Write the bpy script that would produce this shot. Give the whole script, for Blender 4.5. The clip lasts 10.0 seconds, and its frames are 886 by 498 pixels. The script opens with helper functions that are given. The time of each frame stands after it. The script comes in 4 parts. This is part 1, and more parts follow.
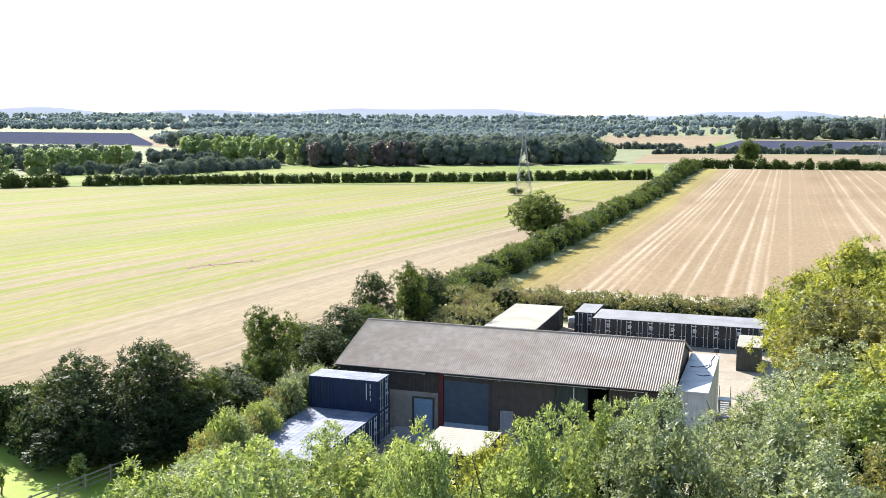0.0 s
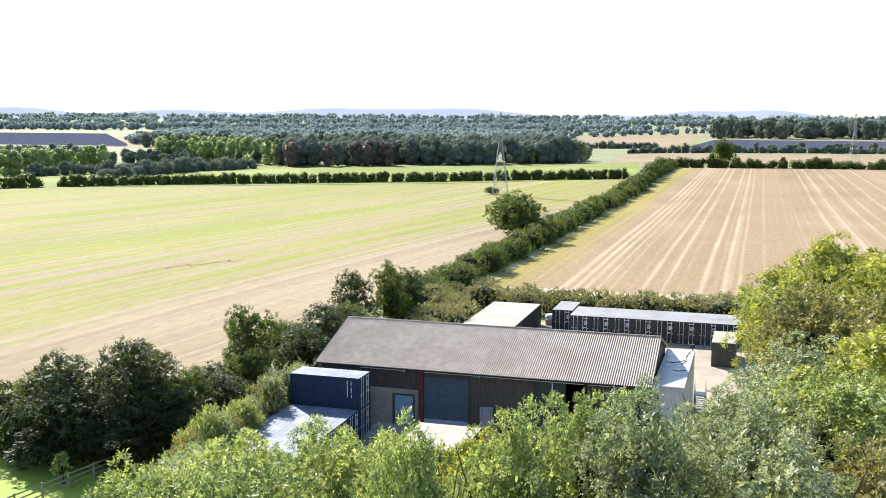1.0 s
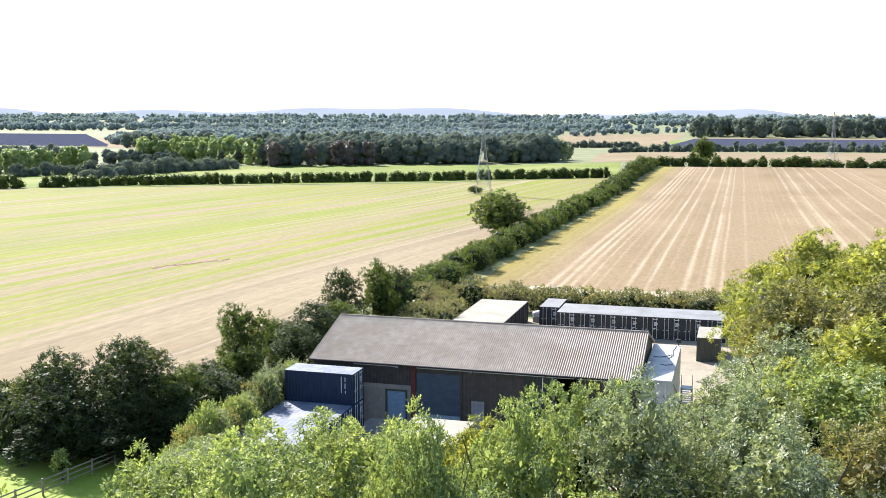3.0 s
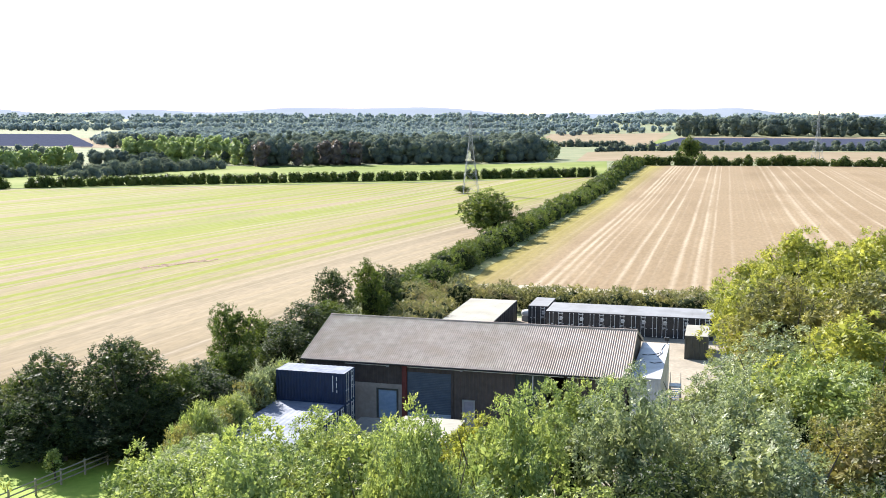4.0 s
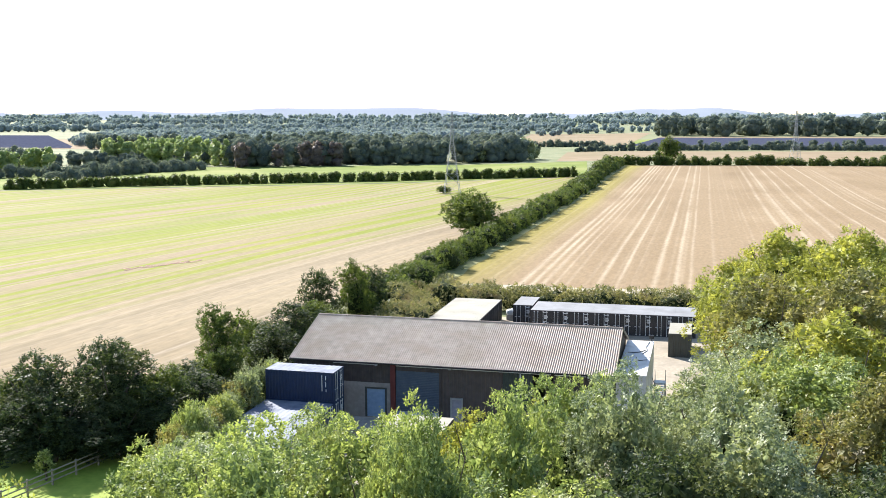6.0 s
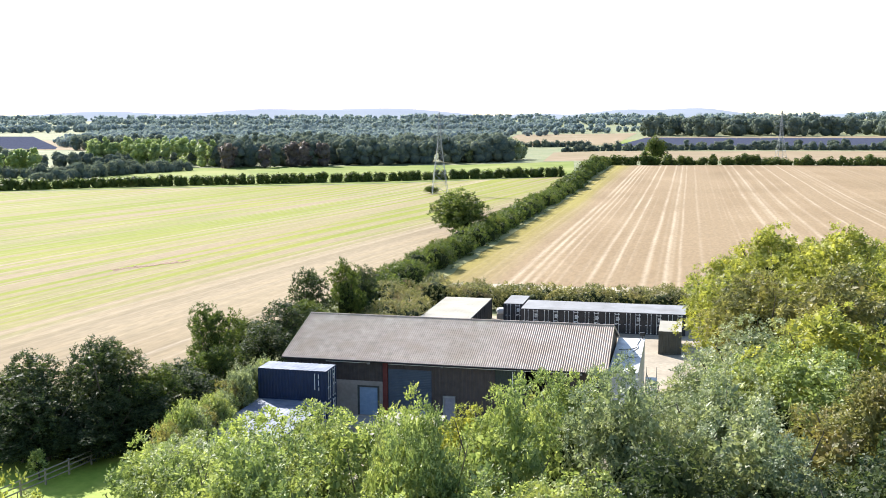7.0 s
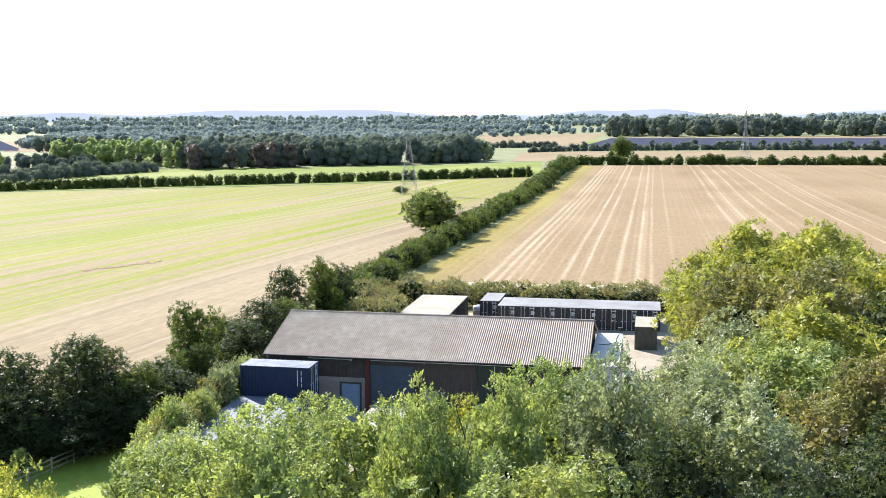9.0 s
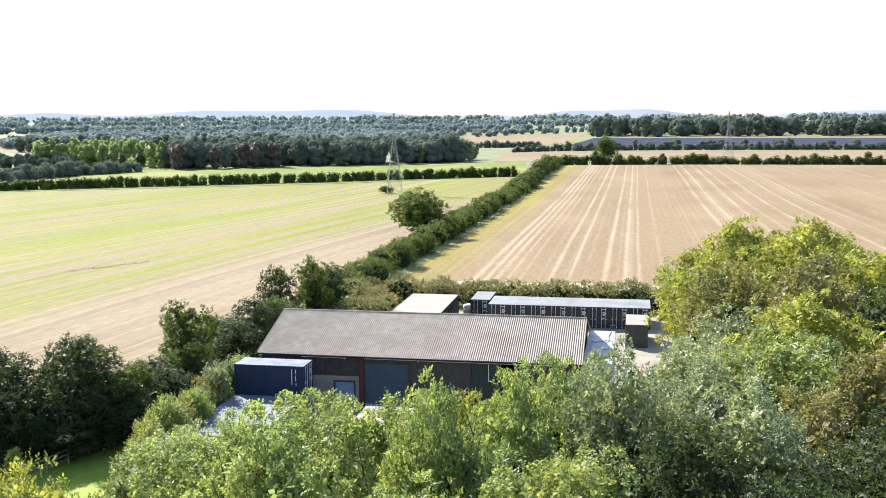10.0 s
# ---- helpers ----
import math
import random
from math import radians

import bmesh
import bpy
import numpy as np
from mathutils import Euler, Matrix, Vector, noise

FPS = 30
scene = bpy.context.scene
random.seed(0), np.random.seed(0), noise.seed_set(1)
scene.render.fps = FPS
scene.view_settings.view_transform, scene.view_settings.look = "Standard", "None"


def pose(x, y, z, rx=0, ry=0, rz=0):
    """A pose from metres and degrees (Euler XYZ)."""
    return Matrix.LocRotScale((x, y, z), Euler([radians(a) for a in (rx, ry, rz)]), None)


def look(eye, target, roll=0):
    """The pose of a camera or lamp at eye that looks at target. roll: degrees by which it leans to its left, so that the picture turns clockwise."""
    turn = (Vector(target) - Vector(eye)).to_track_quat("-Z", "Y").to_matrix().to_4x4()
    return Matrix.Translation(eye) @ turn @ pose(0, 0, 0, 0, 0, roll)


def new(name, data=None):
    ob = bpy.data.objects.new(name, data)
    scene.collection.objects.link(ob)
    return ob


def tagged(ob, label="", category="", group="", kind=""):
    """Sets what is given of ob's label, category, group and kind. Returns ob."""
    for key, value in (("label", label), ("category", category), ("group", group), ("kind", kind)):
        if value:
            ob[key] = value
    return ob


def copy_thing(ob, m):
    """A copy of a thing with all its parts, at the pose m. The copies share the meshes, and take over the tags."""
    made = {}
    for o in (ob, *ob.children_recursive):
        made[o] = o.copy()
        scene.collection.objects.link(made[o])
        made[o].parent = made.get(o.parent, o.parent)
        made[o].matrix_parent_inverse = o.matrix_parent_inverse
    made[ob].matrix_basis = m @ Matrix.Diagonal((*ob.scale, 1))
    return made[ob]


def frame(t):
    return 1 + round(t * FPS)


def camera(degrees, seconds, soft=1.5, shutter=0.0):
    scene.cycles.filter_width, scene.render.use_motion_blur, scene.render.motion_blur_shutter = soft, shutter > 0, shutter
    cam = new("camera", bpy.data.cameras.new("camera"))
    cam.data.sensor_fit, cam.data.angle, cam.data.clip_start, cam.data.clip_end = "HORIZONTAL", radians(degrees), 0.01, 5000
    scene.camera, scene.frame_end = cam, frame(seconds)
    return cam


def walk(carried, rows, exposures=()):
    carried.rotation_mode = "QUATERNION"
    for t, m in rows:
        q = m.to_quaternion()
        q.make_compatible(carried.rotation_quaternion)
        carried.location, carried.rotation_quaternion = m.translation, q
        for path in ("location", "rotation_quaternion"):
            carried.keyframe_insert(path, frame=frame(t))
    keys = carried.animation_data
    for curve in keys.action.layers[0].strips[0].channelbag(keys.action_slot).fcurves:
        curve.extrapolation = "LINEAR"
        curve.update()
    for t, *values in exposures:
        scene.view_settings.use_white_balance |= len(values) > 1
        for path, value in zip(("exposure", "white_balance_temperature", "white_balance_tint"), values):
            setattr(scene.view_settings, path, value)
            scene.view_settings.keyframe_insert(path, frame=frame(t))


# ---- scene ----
cam = camera(45.91, 10.0, soft=0.8)
# seconds, eye, yaw, pitch, roll (degrees)
PATH = [
    (0.0, 29.860, -74.911, 26.318, 18.149, -7.476, 0.235),
    (0.5, 29.900, -75.388, 26.323, 17.618, -7.472, 0.233),
    (1.0, 29.929, -75.936, 26.319, 16.852, -7.483, 0.175),
    (1.5, 29.869, -76.495, 26.319, 16.496, -7.480, 0.153),
    (2.0, 29.743, -76.949, 26.308, 16.343, -7.477, 0.161),
    (2.5, 29.632, -77.300, 26.325, 16.109, -7.486, 0.105),
    (4.0, 29.372, -78.180, 26.440, 15.083, -7.535, -0.048),
    (4.5, 29.306, -78.496, 26.471, 14.675, -7.528, -0.100),
    (5.0, 29.230, -78.729, 26.501, 14.446, -7.522, -0.119),
    (5.5, 29.115, -78.931, 26.524, 14.240, -7.524, -0.125),
    (7.0, 28.568, -79.481, 26.325, 13.238, -7.486, -0.228),
    (7.5, 28.316, -79.617, 26.233, 12.765, -7.476, -0.269),
    (8.0, 28.042, -79.863, 26.152, 12.330, -7.453, -0.295),
    (8.5, 27.759, -80.091, 26.064, 11.860, -7.437, -0.303),
    (9.0, 27.402, -80.305, 25.999, 11.357, -7.434, -0.284),
    (9.5, 26.950, -80.512, 25.934, 10.875, -7.437, -0.283),
    (10.0, 26.550, -80.659, 25.868, 10.430, -7.432, -0.298),
]


def eye_pose(x, y, z, yaw, pitch, roll):
    a, b = radians(yaw), radians(pitch)
    way = Vector((-math.sin(a) * math.cos(b), math.cos(a) * math.cos(b), math.sin(b)))
    return look((x, y, z), Vector((x, y, z)) + way, roll)


walk(cam, [(t, eye_pose(*row)) for t, *row in PATH])


# ---- light ----
SUN_WAY = Vector((-0.74, 0.67, 0.0)).normalized()
SUN_UP = 35.0
world = bpy.data.worlds.new("sky")
scene.world = world
world.use_nodes = True
wn = world.node_tree
sky = wn.nodes.new("ShaderNodeTexSky")
sky.sky_type = "NISHITA"
sky.sun_disc = False
sky.sun_elevation = radians(SUN_UP)
sky.sun_rotation = radians(312)
sky.air_density, sky.dust_density, sky.ozone_density = 1.0, 0.6, 1.5
wn.nodes["Background"].inputs["Strength"].default_value = 0.11
wn.links.new(sky.outputs["Color"], wn.nodes["Background"].inputs["Color"])

sun = new("sun", bpy.data.lights.new("sun", "SUN"))
sun.data.energy, sun.data.angle, sun.data.color = 5.0, radians(0.6), (1.0, 0.965, 0.92)
sun_at = SUN_WAY * math.cos(radians(SUN_UP)) * 300 + Vector((0, 0, math.sin(radians(SUN_UP)) * 300))
sun.matrix_world = look(sun_at, (0, 0, 0))
scene.view_settings.exposure = 1.5

# ---- materials ----


def material(name, rough=0.8, metal=0.0, spec=0.4):
    m = bpy.data.materials.new(name)
    m.use_nodes = True
    b = m.node_tree.nodes["Principled BSDF"]
    b.inputs["Roughness"].default_value = rough
    b.inputs["Metallic"].default_value = metal
    b.inputs["Specular IOR Level"].default_value = spec
    return m, m.node_tree.nodes, m.node_tree.links, b


def ramp_node(nodes, stops):
    r = nodes.new("ShaderNodeValToRGB")
    e = r.color_ramp.elements
    while len(e) < len(stops):
        e.new(0.5)
    for el, (at, col) in zip(e, stops):
        el.position, el.color = at, (*col, 1)
    return r


def noise_node(nodes, links, scale, detail=4.0, stretch=(1, 1, 1), rough=0.55, src=None):
    mp = nodes.new("ShaderNodeMapping")
    mp.inputs["Scale"].default_value = stretch
    links.new(src or nodes.new("ShaderNodeNewGeometry").outputs["Position"], mp.inputs["Vector"])
    n = nodes.new("ShaderNodeTexNoise")
    n.inputs["Scale"].default_value = scale
    n.inputs["Detail"].default_value = detail
    n.inputs["Roughness"].default_value = rough
    links.new(mp.outputs["Vector"], n.inputs["Vector"])
    return n


def mix_node(nodes, links, a, b, fac, mode="MIX"):
    m = nodes.new("ShaderNodeMix")
    m.data_type, m.blend_type = "RGBA", mode
    for sock, v in ((m.inputs["Factor"], fac), (m.inputs["A"], a), (m.inputs["B"], b)):
        if isinstance(v, (int, float)):
            sock.default_value = v
        elif isinstance(v, tuple):
            sock.default_value = (*v, 1)
        else:
            links.new(v, sock)
    return m.outputs["Result"]


def bump_node(nodes, links, bsdf, height, strength, distance):
    b = nodes.new("ShaderNodeBump")
    b.inputs["Strength"].default_value = strength
    b.inputs["Distance"].default_value = distance
    links.new(height, b.inputs["Height"])
    links.new(b.outputs["Normal"], bsdf.inputs["Normal"])


def surface(name, dark, light, scale, rough=0.8, metal=0.0, spec=0.4, grain=0.0, stain=None, stain_scale=0.3, bump=0.3):
    """Two tones by fine noise, stains by coarse noise, fine relief."""
    m, n, l, b = material(name, rough, metal, spec)
    fine = noise_node(n, l, scale, 6)
    col = ramp_node(n, [(0.3, dark), (0.7, light)])
    l.new(fine.outputs["Fac"], col.inputs["Fac"])
    out = col.outputs["Color"]
    if stain:
        coarse = noise_node(n, l, stain_scale, 5)
        r = ramp_node(n, [(0.45, (0, 0, 0)), (0.7, (1, 1, 1))])
        l.new(coarse.outputs["Fac"], r.inputs["Fac"])
        out = mix_node(n, l, out, stain, r.outputs["Color"])
    l.new(out, b.inputs["Base Color"])
    if bump:
        bump_node(n, l, b, fine.outputs["Fac"], bump, 0.02)
    return m


def foliage(name, dark, mid, light, odd=None, through_light=0.35, gloss=0.25):
    """Leaves: tone by leaf, patches by branch, light that comes through yellower."""
    m, n, l, b = material(name, 0.5, 0, gloss)
    g = n.new("ShaderNodeNewGeometry")
    out = ramped(n, l, g.outputs["Random Per Island"], [(0.0, dark), (0.55, mid), (1.0, light)])
    patch = noise_node(n, l, 0.35, 3)
    out = mix_node(n, l, out, ramped(n, l, patch.outputs["Fac"], [(0.4, (0.78, 0.84, 0.84)), (0.62, (1.18, 1.14, 0.95))]), 1.0, "MULTIPLY")
    if odd:
        p2 = noise_node(n, l, 0.3, 3)
        out = mix_node(n, l, out, odd, ramped(n, l, p2.outputs["Fac"], [(0.55, grey(0)), (0.7, grey(0.85))]))
    l.new(out, b.inputs["Base Color"])
    t = n.new("ShaderNodeBsdfTranslucent")
    l.new(mix_node(n, l, out, (1.15, 1.15, 0.85), 1.0, "MULTIPLY"), t.inputs["Color"])
    mx = n.new("ShaderNodeMixShader")
    mx.inputs["Fac"].default_value = through_light
    l.new(b.outputs["BSDF"], mx.inputs[1])
    l.new(t.outputs["BSDF"], mx.inputs[2])
    l.new(mx.outputs["Shader"], n["Material Output"].inputs["Surface"])
    return m


def ramped(n, l, src, stops):
    r = ramp_node(n, stops)
    l.new(src, r.inputs["Fac"])
    return r.outputs["Color"]


def grey(v):
    return (v, v, v)


def line_mask(n, l, x, lo, hi, lines):
    """Pale wheel lines across x: centre, half width, strength."""
    mr = n.new("ShaderNodeMapRange")
    mr.inputs["From Min"].default_value, mr.inputs["From Max"].default_value = lo, hi
    l.new(x, mr.inputs["Value"])
    stops = []
    for c, w, k in lines:
        stops += [((c - w - lo) / (hi - lo), grey(0)), ((c - lo) / (hi - lo), grey(k)), ((c + w - lo) / (hi - lo), grey(0))]
    return ramped(n, l, mr.outputs["Result"], stops)


def field_material(name, base, stripe, stripe_scale, stripe_cut, line_col, bare_col, bare_x, turn=0.0, lines=(), faintly=0.6):
    """A cropped field: broad stripes, thin pale wheel lines, a bare or grassy side towards bare_x; turn: the heading of the rows."""
    m, n, l, b = material(name, 0.95, 0, 0.1)
    rot = n.new("ShaderNodeVectorRotate")
    rot.rotation_type = "Z_AXIS"
    rot.inputs["Angle"].default_value = radians(turn)
    l.new(n.new("ShaderNodeNewGeometry").outputs["Position"], rot.inputs["Vector"])
    at = rot.outputs["Vector"]
    tone = noise_node(n, l, 0.03, 6, (1, 0.5, 1), src=at)
    out = ramped(n, l, tone.outputs["Fac"], [(0.3, base[0]), (0.5, base[1]), (0.7, base[2])])
    st = noise_node(n, l, stripe_scale, 1, (1, 0.008, 0), 0.5, src=at)
    fade = noise_node(n, l, 0.02, 5, (1, 0.35, 1), src=at)
    f1 = ramped(n, l, st.outputs["Fac"], [(stripe_cut - 0.06, grey(0)), (stripe_cut + 0.07, grey(1))])
    f2 = ramped(n, l, fade.outputs["Fac"], [(0.25, grey(0.3)), (0.6, grey(1))])
    out = mix_node(n, l, out, stripe, mix_node(n, l, f1, f2, 1.0, "MULTIPLY"))
    sep = n.new("ShaderNodeSeparateXYZ")
    l.new(at, sep.inputs["Vector"])
    streak = noise_node(n, l, 0.12, 4, (1, 0.05, 1), src=at)
    wob = n.new("ShaderNodeMath")
    wob.operation = "MULTIPLY_ADD"
    l.new(streak.outputs["Fac"], wob.inputs[0])
    wob.inputs[1].default_value = 8.0
    l.new(sep.outputs["X"], wob.inputs[2])
    mr = n.new("ShaderNodeMapRange")
    mr.interpolation_type = "SMOOTHSTEP"
    mr.inputs["From Min"].default_value, mr.inputs["From Max"].default_value = bare_x[0] + 4, bare_x[1] + 4
    l.new(wob.outputs["Value"], mr.inputs["Value"])
    bare = mix_node(n, l, bare_col, ramped(n, l, st.outputs["Fac"], [(0.35, grey(0.86)), (0.65, grey(1.08))]), 1.0, "MULTIPLY")
    bare = mix_node(n, l, bare, ramped(n, l, fade.outputs["Fac"], [(0.35, (0.84, 0.8, 0.76)), (0.62, grey(1.06))]), 1.0, "MULTIPLY")
    out = mix_node(n, l, out, bare, mr.outputs["Result"])
    wear = noise_node(n, l, 0.07, 6, (1, 0.3, 1), src=at)
    g3 = ramped(n, l, wear.outputs["Fac"], [(0.3, grey(0.25)), (0.6, grey(1))])
    group = noise_node(n, l, 0.07, 2, (1, 0.004, 0), src=at)
    thin = noise_node(n, l, 0.72, 1.5, (1, 0.0016, 0), 0.6, src=at)
    faint = mix_node(n, l, ramped(n, l, group.outputs["Fac"], [(0.42, grey(0.1)), (0.56, grey(faintly))]), ramped(n, l, thin.outputs["Fac"], [(0.50, grey(0)), (0.66, grey(1))]), 1.0, "MULTIPLY")
    out = mix_node(n, l, out, line_col, mix_node(n, l, faint, g3, 1.0, "MULTIPLY"))
    if lines:
        sway = noise_node(n, l, 0.006, 1, (0.1, 1, 1), src=at)
        wx = n.new("ShaderNodeMath")
        wx.operation = "MULTIPLY_ADD"
        l.new(sway.outputs["Fac"], wx.inputs[0])
        wx.inputs[1].default_value = 1.4
        l.new(sep.outputs["X"], wx.inputs[2])
        for lo, hi, some in lines:
            mask = line_mask(n, l, wx.outputs["Value"], lo, hi, [(c, w * 0.9, k * 0.85) for c, w, k in some])
            out = mix_node(n, l, out, line_col, mix_node(n, l, mask, g3, 1.0, "MULTIPLY"))
    fine = noise_node(n, l, 1.6, 6, (1, 0.25, 1), src=at)
    out = mix_node(n, l, out, ramped(n, l, fine.outputs["Fac"], [(0.3, grey(0.84)), (0.7, grey(1.1))]), 1.0, "MULTIPLY")
    l.new(out, b.inputs["Base Color"])
    bump_node(n, l, b, fine.outputs["Fac"], 0.5, 0.15)
    return m


GRASS = surface("rough_grass", (0.08, 0.105, 0.04), (0.16, 0.17, 0.065), 0.8, 0.95, stain=(0.19, 0.18, 0.085), stain_scale=0.05)
LAWN = surface("lawn_grass", (0.17, 0.24, 0.02), (0.24, 0.31, 0.035), 1.5, 0.9, stain=(0.25, 0.27, 0.045), stain_scale=0.25)
STUBBLE_LINES = (
    (-12, 30, ((2.6, 0.9, 0.8), (4.4, 0.7, 1.0), (6.0, 0.7, 0.8), (7.7, 0.5, 0.6), (9.6, 0.5, 0.45), (14.3, 0.7, 0.9), (17.2, 0.6, 0.75), (22.7, 0.8, 0.8), (25.9, 0.6, 0.8), (28.1, 0.5, 0.6))),
    (30, 90, ((32, 0.5, 0.35), (47.7, 1.0, 0.65), (51.7, 1.0, 0.7), (57.7, 1.0, 0.65), (61.8, 1.0, 0.5), (67.7, 0.8, 0.7), (75, 0.8, 0.7), (82, 0.8, 0.6))),
)
STUBBLE = field_material("stubble", ((0.184, 0.128, 0.07), (0.218, 0.154, 0.088), (0.257, 0.188, 0.112)), (0.228, 0.164, 0.096), 0.05, 0.5, (0.42, 0.345, 0.245), (0.235, 0.20, 0.05), (1, -9), 0.0, STUBBLE_LINES, 0.22)
GREENING = field_material("greening_stubble", ((0.135, 0.165, 0.014), (0.172, 0.19, 0.02), (0.205, 0.205, 0.034)), (0.225, 0.172, 0.106), 0.4, 0.5, (0.30, 0.245, 0.175), (0.232, 0.182, 0.114), (-66, -48), 7.0, (), 0.8)
PASTURE = surface("pasture", (0.115, 0.155, 0.028), (0.165, 0.195, 0.042), 0.1, 0.95, spec=0.1, stain=(0.22, 0.225, 0.075), stain_scale=0.02, bump=0)
FARSTUBBLE = surface("far_stubble", (0.20, 0.148, 0.09), (0.25, 0.19, 0.12), 0.05, 0.95, spec=0.1, stain=(0.19, 0.15, 0.085), stain_scale=0.01, bump=0)
GRAVEL = surface("yard_gravel", (0.25, 0.208, 0.15), (0.345, 0.295, 0.225), 2.5, 0.95, stain=(0.215, 0.18, 0.135), stain_scale=0.25)
CONCRETE = surface("yard_concrete", (0.33, 0.31, 0.28), (0.45, 0.42, 0.38), 3.0, 0.9, stain=(0.25, 0.24, 0.22), stain_scale=0.5)
BARE = surface("bare_earth", (0.14, 0.075, 0.05), (0.30, 0.19, 0.12), 1.2, 0.95)
CEMENT_ROOF = surface("fibre_cement", (0.29, 0.238, 0.20), (0.43, 0.355, 0.30), 1.7, 0.9, stain=(0.30, 0.235, 0.185), stain_scale=0.35)
BARN_CLAD = surface("barn_cladding", (0.045, 0.036, 0.032), (0.075, 0.06, 0.052), 2.0, 0.7, stain=(0.055, 0.045, 0.042), stain_scale=0.4)
BARN_BROWN = surface("barn_brown_panel", (0.06, 0.048, 0.042), (0.085, 0.068, 0.06), 2.0, 0.7)
BARN_GREEN = surface("barn_green_panel", (0.028, 0.04, 0.034), (0.045, 0.06, 0.05), 2.0, 0.6)
BLOCKWORK = surface("painted_blockwork", (0.25, 0.22, 0.20), (0.33, 0.30, 0.27), 3.0, 0.9, stain=(0.22, 0.19, 0.17), stain_scale=0.6)
SHUTTER = surface("blue_shutter", (0.20, 0.29, 0.42), (0.25, 0.35, 0.49), 3.0, 0.5)
SHUTTER_DARK = surface("slate_blue_shutter", (0.055, 0.075, 0.105), (0.075, 0.10, 0.135), 2.0, 0.5)
SHUTTER_PALE = surface("pale_shutter_foot", (0.22, 0.28, 0.36), (0.28, 0.34, 0.42), 2.0, 0.6)
RED_STEEL = surface("red_oxide_steel", (0.10, 0.02, 0.017), (0.14, 0.032, 0.026), 3.0, 0.6)
BLUE_STEEL = surface("blue_container_paint", (0.006, 0.017, 0.05), (0.011, 0.027, 0.074), 1.5, 0.5, stain=(0.016, 0.026, 0.055), stain_scale=0.7)
DARK_STEEL = surface("charcoal_container_paint", (0.016, 0.017, 0.02), (0.03, 0.031, 0.035), 1.5, 0.5, stain=(0.045, 0.04, 0.04), stain_scale=0.6)
GREY_STEEL = surface("olive_grey_container_paint", (0.045, 0.047, 0.04), (0.07, 0.072, 0.062), 1.5, 0.55)
WHITE_STEEL = surface("white_container_paint", (0.50, 0.50, 0.52), (0.62, 0.62, 0.63), 1.2, 0.5, stain=(0.40, 0.39, 0.40), stain_scale=0.5)
ROOF_CREAM = surface("cream_container_roof", (0.28, 0.262, 0.215), (0.335, 0.315, 0.262), 0.8, 0.8, spec=0.2, stain=(0.25, 0.23, 0.185), stain_scale=0.4)
ROOF_GREY = surface("grey_container_roof", (0.20, 0.20, 0.205), (0.25, 0.25, 0.252), 0.8, 0.75, spec=0.25, stain=(0.17, 0.168, 0.168), stain_scale=0.35)
ROOF_WORN = surface("worn_blue_grey_roof", (0.10, 0.118, 0.165), (0.18, 0.20, 0.25), 1.5, 0.7, spec=0.3, stain=(0.25, 0.265, 0.305), stain_scale=0.5)
MARKING = surface("white_marking", (0.62, 0.62, 0.62), (0.75, 0.75, 0.75), 5.0, 0.6, bump=0)
GALV = surface("galvanised_steel", (0.30, 0.31, 0.32), (0.42, 0.43, 0.44), 4.0, 0.5, 0.6)
PYLON_STEEL = surface("pylon_steel", (0.20, 0.21, 0.22), (0.28, 0.29, 0.30), 4.0, 0.6, 0.3)
BLACK = surface("black_plastic", (0.012, 0.012, 0.012), (0.025, 0.025, 0.025), 5.0, 0.5)
WHITE_PLASTIC = surface("white_plastic", (0.68, 0.68, 0.66), (0.78, 0.78, 0.76), 5.0, 0.4)
TIMBER = surface("weathered_timber", (0.20, 0.17, 0.13), (0.33, 0.29, 0.23), 6.0, 0.9)
BARK = surface("bark", (0.07, 0.055, 0.04), (0.14, 0.115, 0.09), 6.0, 0.95)
# inner twig masses painted near black so gaps in the leaves read as shade
TWIG_SHADE = surface("shade_dark_twigs", (0.014, 0.021, 0.007), (0.028, 0.038, 0.012), 3.0, 0.95, spec=0.1)
SOLAR = surface("solar_glass", (0.075, 0.08, 0.115), (0.105, 0.11, 0.15), 0.3, 1.0, 0, 0.0, bump=0)
# the haze of distance is painted into the hills as a pale blue
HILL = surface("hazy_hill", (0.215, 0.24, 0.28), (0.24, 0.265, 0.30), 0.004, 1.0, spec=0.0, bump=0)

LEAF_FRESH = foliage("fresh_green_leaves", (0.125, 0.165, 0.05), (0.235, 0.285, 0.09), (0.40, 0.44, 0.18), (0.30, 0.31, 0.085), 0.42, 0.34)
LEAF_YELLOW = foliage("yellow_green_leaves", (0.185, 0.195, 0.038), (0.295, 0.30, 0.06), (0.41, 0.395, 0.105), (0.20, 0.235, 0.07), 0.45, 0.24)
LEAF_RUSTY = foliage("rusty_green_leaves", (0.13, 0.125, 0.042), (0.22, 0.205, 0.07), (0.33, 0.30, 0.115), (0.225, 0.14, 0.07), 0.42, 0.28)
LEAF_GREY = foliage("grey_green_leaves", (0.12, 0.15, 0.078), (0.23, 0.262, 0.14), (0.40, 0.425, 0.26), (0.23, 0.25, 0.10), 0.38, 0.42)
# green lowered for trees seen from their shaded side, shade put into the colour
LEAF_SHADE = foliage("shade_dark_leaves", (0.024, 0.038, 0.018), (0.046, 0.066, 0.028), (0.09, 0.112, 0.048), (0.09, 0.10, 0.038), 0.4, 0.14)
